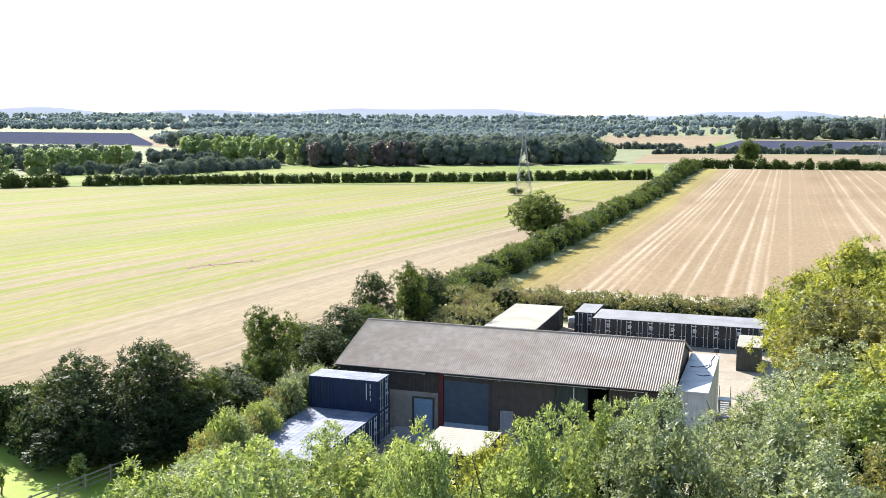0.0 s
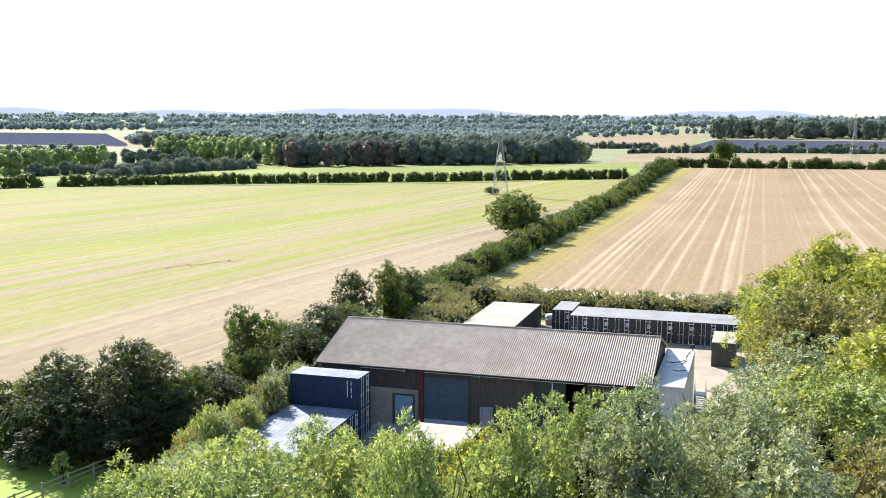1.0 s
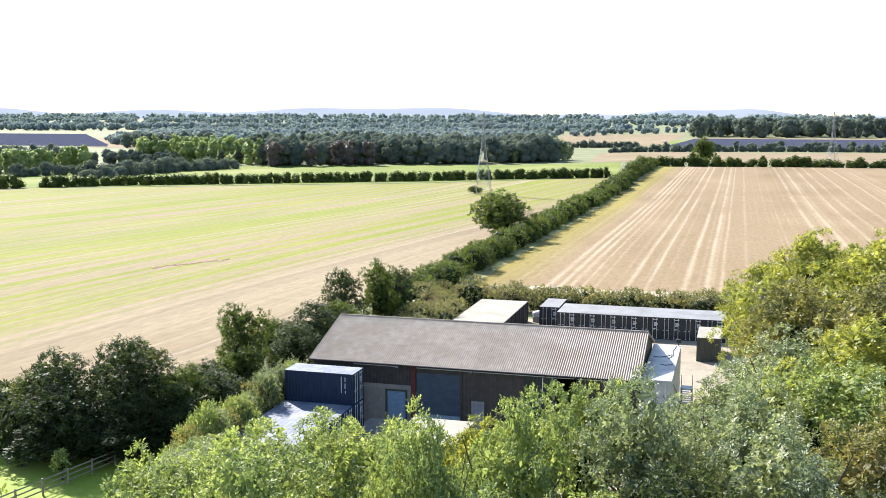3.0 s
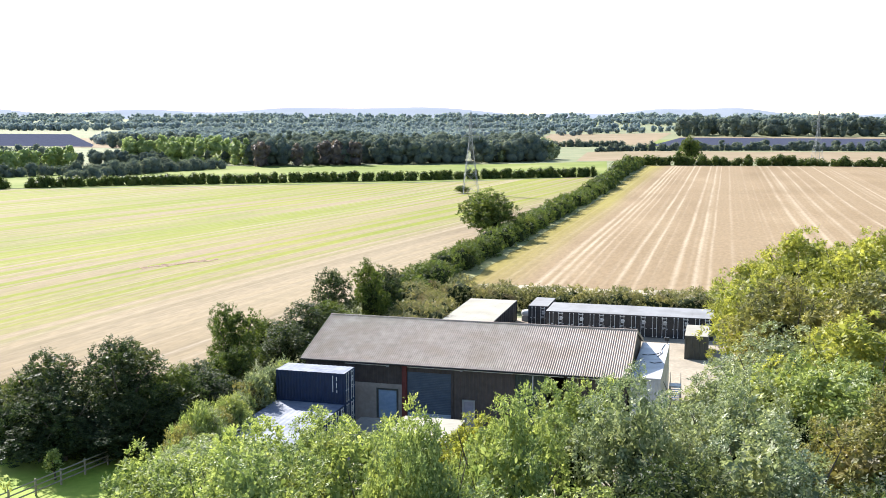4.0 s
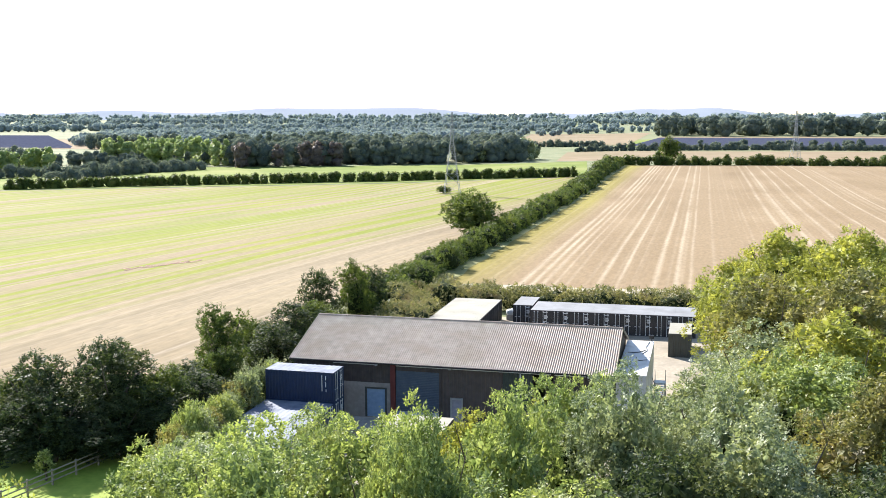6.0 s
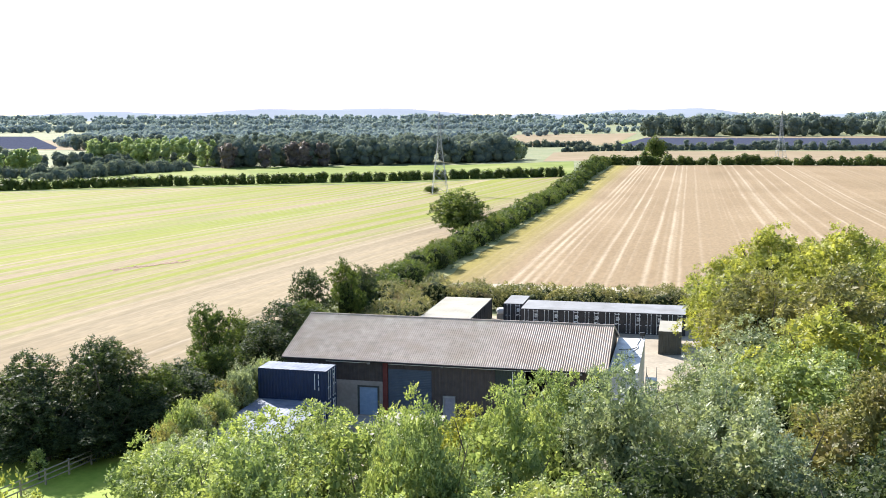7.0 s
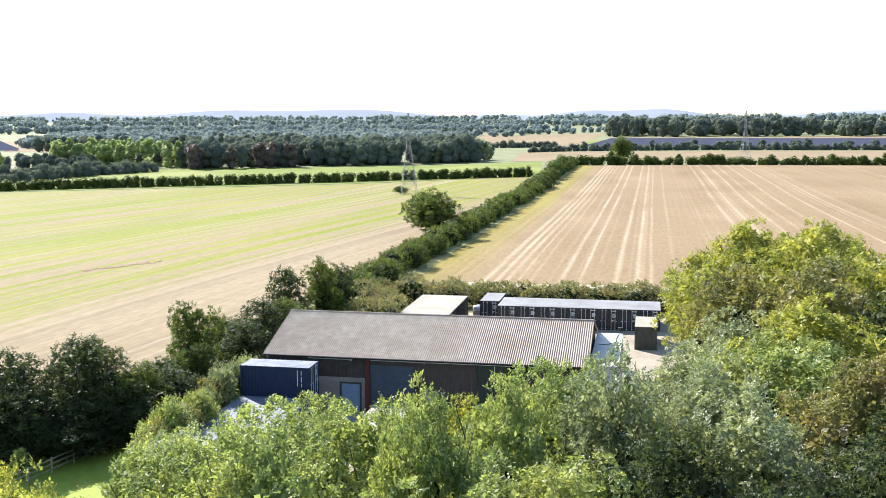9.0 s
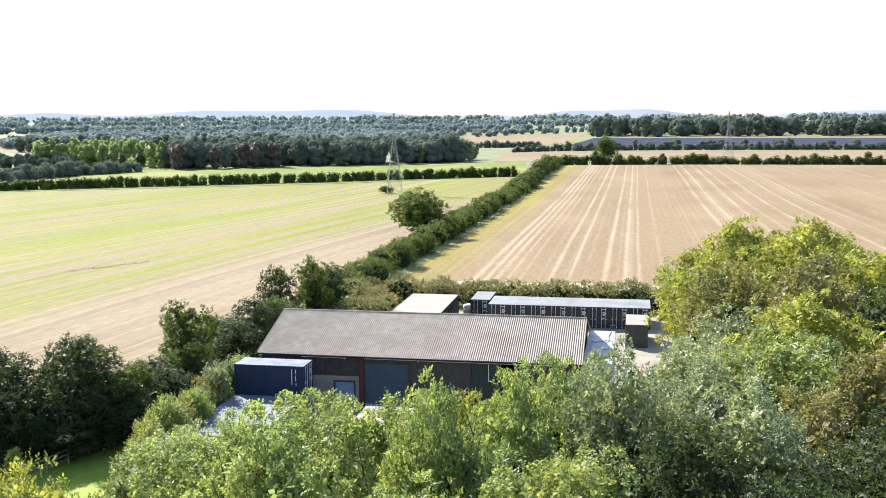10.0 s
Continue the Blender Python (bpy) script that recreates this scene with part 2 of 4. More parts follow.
LEAF_HEDGE = foliage("hedge_leaves", (0.05, 0.075, 0.02), (0.085, 0.115, 0.03), (0.14, 0.17, 0.05), (0.13, 0.135, 0.04), 0.45, 0.1)
LEAF_COPPER = foliage("copper_leaves", (0.12, 0.095, 0.10), (0.15, 0.12, 0.12), (0.18, 0.145, 0.135), None, 0.4, 0.05)
LEAF_SCRUB = foliage("dry_scrub", (0.12, 0.125, 0.05), (0.20, 0.19, 0.085), (0.30, 0.265, 0.14), (0.21, 0.15, 0.095), 0.4, 0.1)
LEAF_POPLAR = foliage("poplar_leaves", (0.22, 0.28, 0.12), (0.28, 0.34, 0.155), (0.34, 0.39, 0.20), None, 0.5, 0.05)
# some blue-grey haze is mixed into the leaf colour of far trees and hedges
WOOD_FAR_HAZE = foliage("far_wood_haze", (0.11, 0.138, 0.138), (0.145, 0.17, 0.158), (0.19, 0.21, 0.175), (0.16, 0.175, 0.125), 0.42, 0.0)
# pale blue haze over the farthest trees is painted into their leaf colour
WOOD_DISTANT_HAZE = foliage("distant_wood_haze", (0.235, 0.28, 0.335), (0.26, 0.305, 0.355), (0.29, 0.33, 0.365), (0.27, 0.31, 0.36), 0.4, 0.0)

# ---- builders ----


def link_mesh(name, me, mat, parent=None, label="", smooth=False):
    for one in mat if isinstance(mat, tuple) else (mat,):
        me.materials.append(one)
    if smooth:
        for p in me.polygons:
            p.use_smooth = True
    ob = new(name, me)
    if parent:
        ob.parent = parent
    if label:
        ob["label"] = label
    return ob


def part(name, bm, mat, parent=None, label="", smooth=False):
    me = bpy.data.meshes.new(name)
    bm.to_mesh(me)
    bm.free()
    return link_mesh(name, me, mat, parent, label, smooth)


def thing(name, m, label, category, group="", kind=""):
    ob = new(name)
    ob.empty_display_size = 0.3
    ob.matrix_world = m
    return tagged(ob, label, category, group, kind)


def box(bm, x0, y0, z0, x1, y1, z1, bevel=0.0):
    r = bmesh.ops.create_cube(bm, size=1.0)
    bmesh.ops.transform(bm, matrix=Matrix.LocRotScale(((x0 + x1) / 2, (y0 + y1) / 2, (z0 + z1) / 2), None, (x1 - x0, y1 - y0, z1 - z0)), verts=r["verts"])
    if bevel:
        es = list({e for v in r["verts"] for e in v.link_edges})
        bmesh.ops.bevel(bm, geom=es, offset=bevel, segments=1, affect="EDGES")
    return bm


def boxed(*a, bevel=0.0):
    return box(bmesh.new(), *a, bevel=bevel)


def rod(bm, a, b, r0, r1=None, sides=6):
    a, b = Vector(a), Vector(b)
    d = b - a
    r = bmesh.ops.create_cone(bm, cap_ends=True, segments=sides, radius1=r0, radius2=r0 if r1 is None else r1, depth=d.length)
    m = Matrix.Translation((a + b) / 2) @ d.to_track_quat("Z", "Y").to_matrix().to_4x4()
    bmesh.ops.transform(bm, matrix=m, verts=r["verts"])
    return bm


def raw_mesh(name, verts, faces_n, corners):
    """A mesh from arrays: verts (n,3), faces (k, corners)."""
    me = bpy.data.meshes.new(name)
    k = len(faces_n)
    me.vertices.add(len(verts))
    me.vertices.foreach_set("co", np.asarray(verts, dtype=np.float32).ravel())
    me.loops.add(k * corners)
    me.loops.foreach_set("vertex_index", np.asarray(faces_n, dtype=np.int32).ravel())
    me.polygons.add(k)
    me.polygons.foreach_set("loop_start", np.arange(0, k * corners, corners, dtype=np.int32))
    me.update(calc_edges=True)
    me.validate()
    return me


def smooth_step(a, b, v):
    t = np.clip((v - a) / (b - a), 0, 1)
    return t * t * (3 - 2 * t)


def ground_z(x, y):
    """Height of the land."""
    return -3 * smooth_step(40, 320, y) - 2 * smooth_step(320, 800, y) - 1.5 * smooth_step(20, 110, -x)


def unit(v):
    return v / np.maximum(np.linalg.norm(v, axis=-1, keepdims=True), 1e-9)


def sprays(rng, p, d, length, width, per=5):
    """Leafy sprays at p, facing d: leaflets on both sides of a stalk and one at its end."""
    k = len(p)
    out = unit(d + np.array([0, 0, 0.4]))
    axis = unit(unit(np.cross(out, rng.normal(size=(k, 3)))) * 0.85 + out * 0.75 + np.array([0, 0, 0.15]))
    side = unit(np.cross(out, axis) + 0.25 * rng.normal(size=(k, 3)))
    face = np.cross(axis, side)
    size = 0.65 + 0.7 * rng.random((k, 1))
    vs = []
    for i in range(per):
        sgn = 1 if i % 2 else -1
        q = p + axis * length * size * (0.27 * i)
        if i == per - 1:
            t = unit(axis + 0.2 * rng.normal(size=(k, 3)))
        else:
            t = unit(axis * 0.55 + side * sgn * 0.9 + 0.25 * rng.normal(size=(k, 3)) - np.array([0, 0, 0.06]))
        s = unit(np.cross(t, face + 0.25 * rng.normal(size=(k, 3))))
        a, w = t * length * size, s * width * size / 2
        droop = np.array([0, 0, -0.12]) * length * size
        vs.append(np.stack([q, q + a * 0.45 + w, q + a + droop, q + a * 0.45 - w], 1))
    v = np.concatenate(vs).reshape(-1, 3)
    return v, np.arange(len(v)).reshape(-1, 4)


def leaves(rng, centres, radii, count, length, width, up=0.35, depth=0.22, per=5):
    """Sprays of bent diamond leaves over the skins of many lobes."""
    centres, radii = np.asarray(centres, float), np.asarray(radii, float)
    k = max(count // per, 1)
    tries = k * 3
    which = rng.choice(len(radii), tries, p=radii ** 2 / (radii ** 2).sum())
    d = unit(rng.normal(size=(tries, 3)) + np.array([0, 0, up]))
    p = centres[which] + d * radii[which, None] * (1 - depth + 1.45 * depth * rng.random((tries, 1)) ** 1.3)
    # keep the outer skin, few in the hollows and on the underside
    inside = np.zeros(tries)
    for i, (c, r) in enumerate(zip(centres, radii)):
        near = ((p - c) ** 2).sum(1) < (r * 0.86) ** 2
        inside += near & (which != i)
    low = np.clip((centres[:, 2].mean() - p[:, 2]) / max(np.ptp(centres[:, 2]), 0.1), 0, 0.6)
    keep = np.argsort(inside * 2 + low * 0.12 + rng.random(tries), kind="stable")[:k]
    d, p, which = d[keep], p[keep], which[keep]
    return sprays(rng, p, d, length, width, per)


def tufts(rng, centres, radii, count, size):
    """Leafy flakes lying over the skins of many lobes, for crowns far away."""
    which = rng.choice(len(radii), count, p=radii ** 2 / (radii ** 2).sum())
    d = unit(rng.normal(size=(count, 3)) + np.array([0, 0, 0.3]))
    p = centres[which] + d * radii[which, None] * (0.86 + 0.2 * rng.random((count, 1)))
    nrm = unit(d + np.array([0, 0, 0.25]) + 0.32 * rng.normal(size=(count, 3)))
    t = unit(np.cross(nrm, rng.normal(size=(count, 3))))
    w = np.cross(nrm, t)
    sz = size * (0.5 + 0.8 * rng.random((count, 1)))
    v = np.stack([p - t * sz * 0.5, p + w * sz * 0.4, p + t * sz * 0.5 - nrm * sz * 0.2, p - w * sz * 0.4], 1).reshape(-1, 3)
    return v, np.arange(len(v)).reshape(-1, 4)


ICO = bmesh.new()
bmesh.ops.create_icosphere(ICO, subdivisions=1, radius=1.0)
ICO_V = np.array([v.co[:] for v in ICO.verts])
ICO_F = np.array([[v.index for v in f.verts] for f in ICO.faces])
ICO.free()


def lumps(rng, centres, radii, squash=0.9, rough=0.18):
    """Dense inner masses of a crown, uneven."""
    vs, fs = [], []
    for i, (c, r) in enumerate(zip(centres, radii)):
        w = ICO_V * (1 + rough * rng.normal(size=(len(ICO_V), 1))) * r
        w[:, 2] *= squash
        vs.append(w + c)
        fs.append(ICO_F + i * len(ICO_V))
    return np.concatenate(vs), np.concatenate(fs)


def mixed_mesh(name, v1, f1, v2, f2):
    """One mesh of four-cornered leaves and three-cornered inner faces."""
    me = bpy.data.meshes.new(name)
    nv, n4, n3 = len(v1) + len(v2), len(f1), len(f2)
    me.vertices.add(nv)
    me.vertices.foreach_set("co", np.concatenate([v1, v2]).astype(np.float32).ravel())
    me.loops.add(n4 * 4 + n3 * 3)
    me.loops.foreach_set("vertex_index", np.concatenate([f1.ravel(), (f2 + len(v1)).ravel()]).astype(np.int32))
    me.polygons.add(n4 + n3)
    me.polygons.foreach_set("loop_start", np.concatenate([np.arange(n4) * 4, n4 * 4 + np.arange(n3) * 3]).astype(np.int32))
    slots = np.zeros(n4 + n3, dtype=np.int32)
    slots[n4:] = 1
    me.polygons.foreach_set("material_index", slots)
    me.polygons.foreach_set("use_smooth", slots.astype(bool))
    me.update(calc_edges=True)
    return me


def spread_ways(rng, n, bias, scale=1.0):
    """n directions well apart, leaning to bias."""
    pool = unit(rng.normal(size=(n * 12, 3)) * scale + np.asarray(bias))
    d = [pool[0]]
    while len(d) < n:
        cand = pool[rng.choice(len(pool), 10, replace=False)]
        gap = np.min(np.linalg.norm(cand[:, None] - np.array(d)[None], axis=2), axis=1)
        d.append(cand[gap.argmax()])
    return np.array(d)


def crown_mesh(name, seed, radius, height, lobes, count, leaf, low=0.0, lobe=0.42):
    """A crown about its own foot: boughs over an ellipsoid, each with leafy clumps and dark hollows between."""
    rng = np.random.default_rng(seed)
    main = max(6, lobes // 3)
    d = np.concatenate([[[0.05, 0, 1.0]], spread_ways(rng, main - 1, (0, 0, 0.3))])
    reach = 0.54 + 0.26 * rng.random((main, 1))
    reach[0] = 0.74
    mid = np.array([0, 0, low + height / 2])
    c = d * reach * np.array([radius, radius, height / 2]) + mid
    r = radius * lobe * 1.4 * (0.72 + 0.55 * rng.random(main))
    c[:, 2] = np.maximum(c[:, 2], low + r * 0.5)
    cc, cr, cd = [], [], []
    for i in range(main):
        lean = unit((c[i] - mid) * np.array([1, 1, 0.6]))
        for way in spread_ways(rng, 13, lean * 0.5 + np.array([0, 0, 0.35])):
            p = c[i] + way * r[i] * (0.72 + 0.36 * rng.random()) * np.array([1, 1, 1.12])
            inner = np.linalg.norm(c - p, axis=1) < r * 0.72
            inner[i] = False
            if inner.any() or p[2] < low + 0.04 * height:
                continue
            cc.append(p)
            cr.append(r[i] * (0.22 + 0.22 * rng.random()))
            cd.append(unit(way + lean * 0.4 + np.array([0, 0, 0.3])))
    cc, cr, cd = np.array(cc), np.array(cr), np.array(cd)
    k = count // 5
    n1 = int(k * 0.8)
    which = rng.choice(len(cr), n1, p=cr ** 2 / (cr ** 2).sum())
    way = unit(rng.normal(size=(n1, 3)) + cd[which] * 1.0)
    p = cc[which] + way * cr[which, None] * np.array([1, 1, 1.2]) * (0.62 + 0.46 * rng.random((n1, 1)))
    face = unit(way * 0.7 + cd[which] * 0.6)
    # broader shaded leaves within the boughs
    n2 = k - n1
    w2 = rng.choice(main, n2, p=r ** 2 / (r ** 2).sum())
    way2 = unit(rng.normal(size=(n2, 3)) + np.array([0, 0, 0.3]))
    p2 = c[w2] + way2 * r[w2, None] * (0.35 + 0.45 * rng.random((n2, 1)))
    v1, f1 = sprays(rng, p, face, leaf, leaf * 0.5)
    vi, fi = sprays(rng, p2, way2, leaf * 1.9, leaf * 1.2)
    f1 = np.concatenate([f1, fi + len(v1)])
    v1 = np.concatenate([v1, vi])
    # upright shoots that roughen the outline
    m = 60
    up = np.maximum(cc[:, 2] - low, 0.1) ** 2
    w = rng.choice(len(cr), m, p=up / up.sum())
    sd = unit(rng.normal(size=(m, 3)) * np.array([1, 1, 0.4]) + cd[w] + np.array([0, 0, 1.0]))
    sp = cc[w] + sd * cr[w, None] * 0.8
    sv = []
    for step in range(9):
        q = sp + (sd + np.array([0, 0, 0.6])) * (step * leaf * 0.24)
        t = unit(rng.normal(size=(m, 3)) + sd * 0.5)
        n3 = unit(np.cross(t, rng.normal(size=(m, 3))))
        ln = leaf * (1.15 - 0.07 * step)
        sv.append(np.stack([q, q + t * ln * 0.45 + n3 * ln * 0.25, q + t * ln, q + t * ln * 0.45 - n3 * ln * 0.25], 1))
    sv = np.concatenate(sv).reshape(-1, 3)
    f1 = np.concatenate([f1, np.arange(len(sv)).reshape(-1, 4) + len(v1)])
    v1 = np.concatenate([v1, sv])
    # dark twig cores deep in the crown, their shade put into the colour
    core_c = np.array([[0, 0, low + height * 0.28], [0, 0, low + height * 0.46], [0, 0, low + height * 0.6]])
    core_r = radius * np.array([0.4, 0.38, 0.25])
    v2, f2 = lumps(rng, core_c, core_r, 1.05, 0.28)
    fit_top = height / (np.percentile(v1[:, 2], 99.7) - low)
    for v in (v1, v2):
        v[:, 2] = low + (v[:, 2] - low) * fit_top
    return mixed_mesh(name, v1, f1, v2, f2)


def trunk_bm(rng, height, radius, spread):
    bm = bmesh.new()
    at, r = Vector((0, 0, -0.2)), radius
    for i in range(4):
        to = at + Vector((rng.normal() * 0.12, rng.normal() * 0.12, (height + 0.2) / 4))
        rod(bm, at, to, r, r * 0.8, 8)
        at, r = to, r * 0.8
    return bm


def limb_bm(rng, a, height, top, radius, spread):
    bm = bmesh.new()
    z = height * (0.55 + 0.4 * rng.random())
    mid = Vector((math.cos(a) * spread * 0.4, math.sin(a) * spread * 0.4, z + (top - z) * 0.45))
    end = Vector((math.cos(a) * spread * 0.75, math.sin(a) * spread * 0.75, z + (top - z) * (0.55 + 0.35 * rng.random())))
    rod(bm, (0, 0, z), mid, radius * 0.45, radius * 0.28, 5)
    rod(bm, mid, end, radius * 0.28, radius * 0.08, 5)
    return bm


def make_tree(name, seed, radius, crown_h, clear, mat, lobes, count, leaf, label, group="", lobe=0.42):
    """A tree standing at the origin; crown_h the crown's height, clear the bare stem below."""
    rng = np.random.default_rng(seed + 500)
    t = thing(name, Matrix(), label, "tree", group)
    top = clear + crown_h
    part("trunk", trunk_bm(rng, clear + crown_h * 0.45, 0.05 * radius + 0.08, radius), BARK, t)
    for i in range(6):
        part("limb", limb_bm(rng, i * 1.05 + rng.random(), clear + crown_h * 0.3, top, 0.05 * radius + 0.06, radius), BARK, t)
    me = crown_mesh("crown", seed, radius, crown_h, lobes, count, leaf, clear, lobe)
    link_mesh("crown", me, (mat, TWIG_SHADE), t)
    return t


def place(src, x, y, scale=(1, 1, 1), turn=0.0, z=None):
    m = pose(x, y, float(ground_z(x, y)) if z is None else z, 0, 0, turn)
    ob = copy_thing(src, m)
    ob.scale = scale
    return ob


def remove_thing(ob):
    for o in (*ob.children_recursive, ob):
        bpy.data.objects.remove(o)


def grid_sheet(name, p00, p10, p11, p01, nu, nv, mat, lift, wobble=0.0, seed=0):
    """A patch of land between four corners, following the ground."""
    u, v = np.meshgrid(np.linspace(0, 1, nu + 1), np.linspace(0, 1, nv + 1))
    p = [np.array(q, float) for q in (p00, p10, p11, p01)]
    xy = (1 - u)[..., None] * (1 - v)[..., None] * p[0] + u[..., None] * (1 - v)[..., None] * p[1] + u[..., None] * v[..., None] * p[2] + (1 - u)[..., None] * v[..., None] * p[3]
    x, y = xy[..., 0], xy[..., 1]
    if wobble:
        x = x + wobble * np.sin(y * 0.31 + seed) * (0.5 + 0.5 * np.sin(y * 0.83))
        y = y + wobble * np.sin(x * 0.37 + seed * 2)
    z = ground_z(x, y) + lift
    vs = np.stack([x, y, z], -1).reshape(-1, 3)
    i = np.arange(nu)[None, :] + np.arange(nv)[:, None] * (nu + 1)
    f = np.stack([i, i + 1, i + nu + 2, i + nu + 1], -1).reshape(-1, 4)
    me = raw_mesh(name, vs, f, 4)
    return link_mesh(name, me, mat, None, "", True)


def hedge(name, points, width, height, leaf, per_metre, mat, label, seed, uneven=0.35, group="", chunk=10.0, far=False):
    """A hedge along a line: a row of uneven bushes with leaves."""
    rng = np.random.default_rng(seed)
    t = thing(name, Matrix(), label, "hedge", group)
    for (x0, y0), (x1, y1) in zip(points[:-1], points[1:]):
        ln = math.hypot(x1 - x0, y1 - y0)
        pieces = max(1, round(ln / chunk))
        for q in range(pieces):
            cs, rs = [], []
            n = max(2, int(ln / pieces / (width * 0.36)))
            for k in range(n):
                u = (q + (k + rng.random() * 0.7) / n) / pieces
                x, y = x0 + (x1 - x0) * u + rng.normal() * width * 0.14, y0 + (y1 - y0) * u + rng.normal() * width * 0.14
                h = max(height * (1 + uneven * rng.normal() * 0.7), height * 0.45)
                r = width * 0.5 * (0.7 + 0.5 * rng.random())
                g = float(ground_z(x, y))
                for zz in np.arange(r * 0.5, max(h - r * 0.6, r * 0.6), r * 0.75):
                    cs.append((x + rng.normal() * r * 0.25, y + rng.normal() * r * 0.25, g + zz))
                    rs.append(r * (1.05 - 0.25 * zz / max(h, 0.1)))
                cs.append((x, y, g + max(h - r * 0.6, r * 0.3)))
                rs.append(r * 0.75)
            cs, rs = np.array(cs), np.array(rs)
            v1, f1 = tufts(rng, cs, rs, int(ln / pieces * per_metre), leaf) if far else leaves(rng, cs, rs, int(ln / pieces * per_metre), leaf, leaf * 0.55)
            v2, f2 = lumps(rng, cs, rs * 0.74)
            link_mesh("bush", mixed_mesh("bush", v1, f1, v2, f2), (mat, mat if far else TWIG_SHADE), t)
    return t


def wood(name, spots, mat, label, seed, count, size, fine=True):
    """A far wood: many uneven crowns with leafy skins. spots: x, y, radius, height."""
    rng = np.random.default_rng(seed)
    cs, rs = [], []
    for x, y, r, h in spots:
        g = float(ground_z(x, y))
        hh = h / 2
        rr = min(r, hh * 1.15)
        for j in range(9 if fine else 4):
            d = unit(rng.normal(size=3) + np.array([0, 0, 0.35]))
            q = 0.45 + 0.25 * rng.random()
            cs.append((x + d[0] * q * r, y + d[1] * q * r, g + hh + d[2] * q * hh))
            rs.append(rr * (0.34 + 0.16 * rng.random()))
        cs.append((x, y, g + hh * 1.0))
        rs.append(rr * 0.72)
        cs.append((x, y, g + rr * 0.5))
        rs.append(rr * 0.7)
    cs, rs = np.array(cs), np.array(rs)
    v1, f1 = tufts(rng, cs, rs, len(spots) * count, size)
    v2, f2 = lumps(rng, cs, rs * 0.84, 0.95, 0.12)
    return tagged(link_mesh(name, mixed_mesh(name, v1, f1, v2, f2), (mat, mat)), label, "wood", "", "stuff")

# ---- land ----
gx = np.concatenate([np.linspace(-5000, -600, 12), np.linspace(-520, 320, 106), np.linspace(400, 5000, 12)])
gy = np.concatenate([np.linspace(-2500, -300, 6), np.linspace(-160, 900, 133), np.linspace(980, 5000, 14)])
GX, GY = np.meshgrid(gx, gy)
GZ = ground_z(GX, GY)
gi = np.arange(len(gx) - 1)[None, :] + np.arange(len(gy) - 1)[:, None] * len(gx)
gf = np.stack([gi, gi + 1, gi + len(gx) + 1, gi + len(gx)], -1).reshape(-1, 4)
tagged(link_mesh("ground", raw_mesh("ground", np.stack([GX, GY, GZ], -1).reshape(-1, 3), gf, 4), GRASS, None, "", True), "rough olive grass land reaching the horizon", "ground", "", "structure")


def land(name, corners, nu, nv, mat, lift, label, wobble=0.0):
    return tagged(grid_sheet(name, *corners, nu, nv, mat, lift, wobble), label, "field", "", "structure")


land("field_west", ((-190, -40), (-20, 12), (-24, 392), (-345, 222)), 40, 80, GREENING, 0.10, "cropped field greening in stripes over pale stubble", 0.4)
land("field_east", ((-10.2, 72), (240, 78), (260, 560), (-13, 506)), 40, 80, STUBBLE, 0.10, "tan stubble field with pale wheel lines", 0.3)
land("field_margin", ((-13.5, 64), (-9.0, 72), (-12.5, 500), (-15, 500)), 4, 60, surface("margin_grass", (0.18, 0.18, 0.06), (0.26, 0.24, 0.095), 0.5, 0.95, stain=(0.17, 0.19, 0.05), stain_scale=0.1), 0.16, "yellow-green grass margin along the hedge", 0.5)
land("headland", ((-8, 69), (70, 71), (70, 78), (-6, 77)), 40, 6, surface("pale_headland", (0.29, 0.24, 0.165), (0.37, 0.315, 0.225), 0.6, 0.95, stain=(0.26, 0.22, 0.14), stain_scale=0.15), 0.15, "pale dry headland of the stubble field", 0.6)
land("pasture", ((-330, 235), (-22, 398), (-40, 560), (-300, 440)), 30, 20, PASTURE, 0.12, "bright green pasture strip beyond the hedge")
land("strip_field", ((-60, 570), (330, 590), (340, 800), (-75, 740)), 30, 16, FARSTUBBLE, 0.12, "pale tan stubble strip")
land("far_field", ((-150, 890), (-40, 900), (-45, 1460), (-210, 1400)), 12, 16, FARSTUBBLE, 0.14, "pale distant stubble field")
land("far_field_west", ((-560, 760), (-440, 740), (-560, 1000), (-760, 1060)), 12, 12, FARSTUBBLE, 0.12, "pale distant stubble patch")
land("solar_ground_east", ((-40, 840), (380, 840), (420, 1130), (-50, 1090)), 20, 10, PASTURE, 0.12, "grass under the solar rows")
land("far_edge_field", ((-20, 1095), (420, 1130), (440, 1290), (-25, 1200)), 20, 10, FARSTUBBLE, 0.14, "pale strip of stubble before the wood")
land("distant_field", ((-420, 2000), (-250, 2050), (-260, 2500), (-450, 2450)), 6, 6, PASTURE, 0.2, "small distant green field")
land("distant_field_east", ((60, 1900), (330, 1950), (350, 2300), (60, 2250)), 6, 6, FARSTUBBLE, 0.2, "small distant pale field")
land("lawn", ((-60, -40), (-7, -40), (-9.5, -3), (-60, 4)), 16, 10, LAWN, 0.05, "bright mown garden lawn")
land("yard", ((-9, -14), (31, -14), (31, 52), (-9, 52)), 20, 30, GRAVEL, 0.03, "pale sandy gravel yard")
apron = tagged(part("yard_apron", boxed(-0.3, 1.2, -0.2, 24, 4.9, 0.22, bevel=0.02), CONCRETE), "grey concrete apron before the barn", "pavement", "", "structure")

# bare scrape in the west field
rng = np.random.default_rng(3)
bm = bmesh.new()
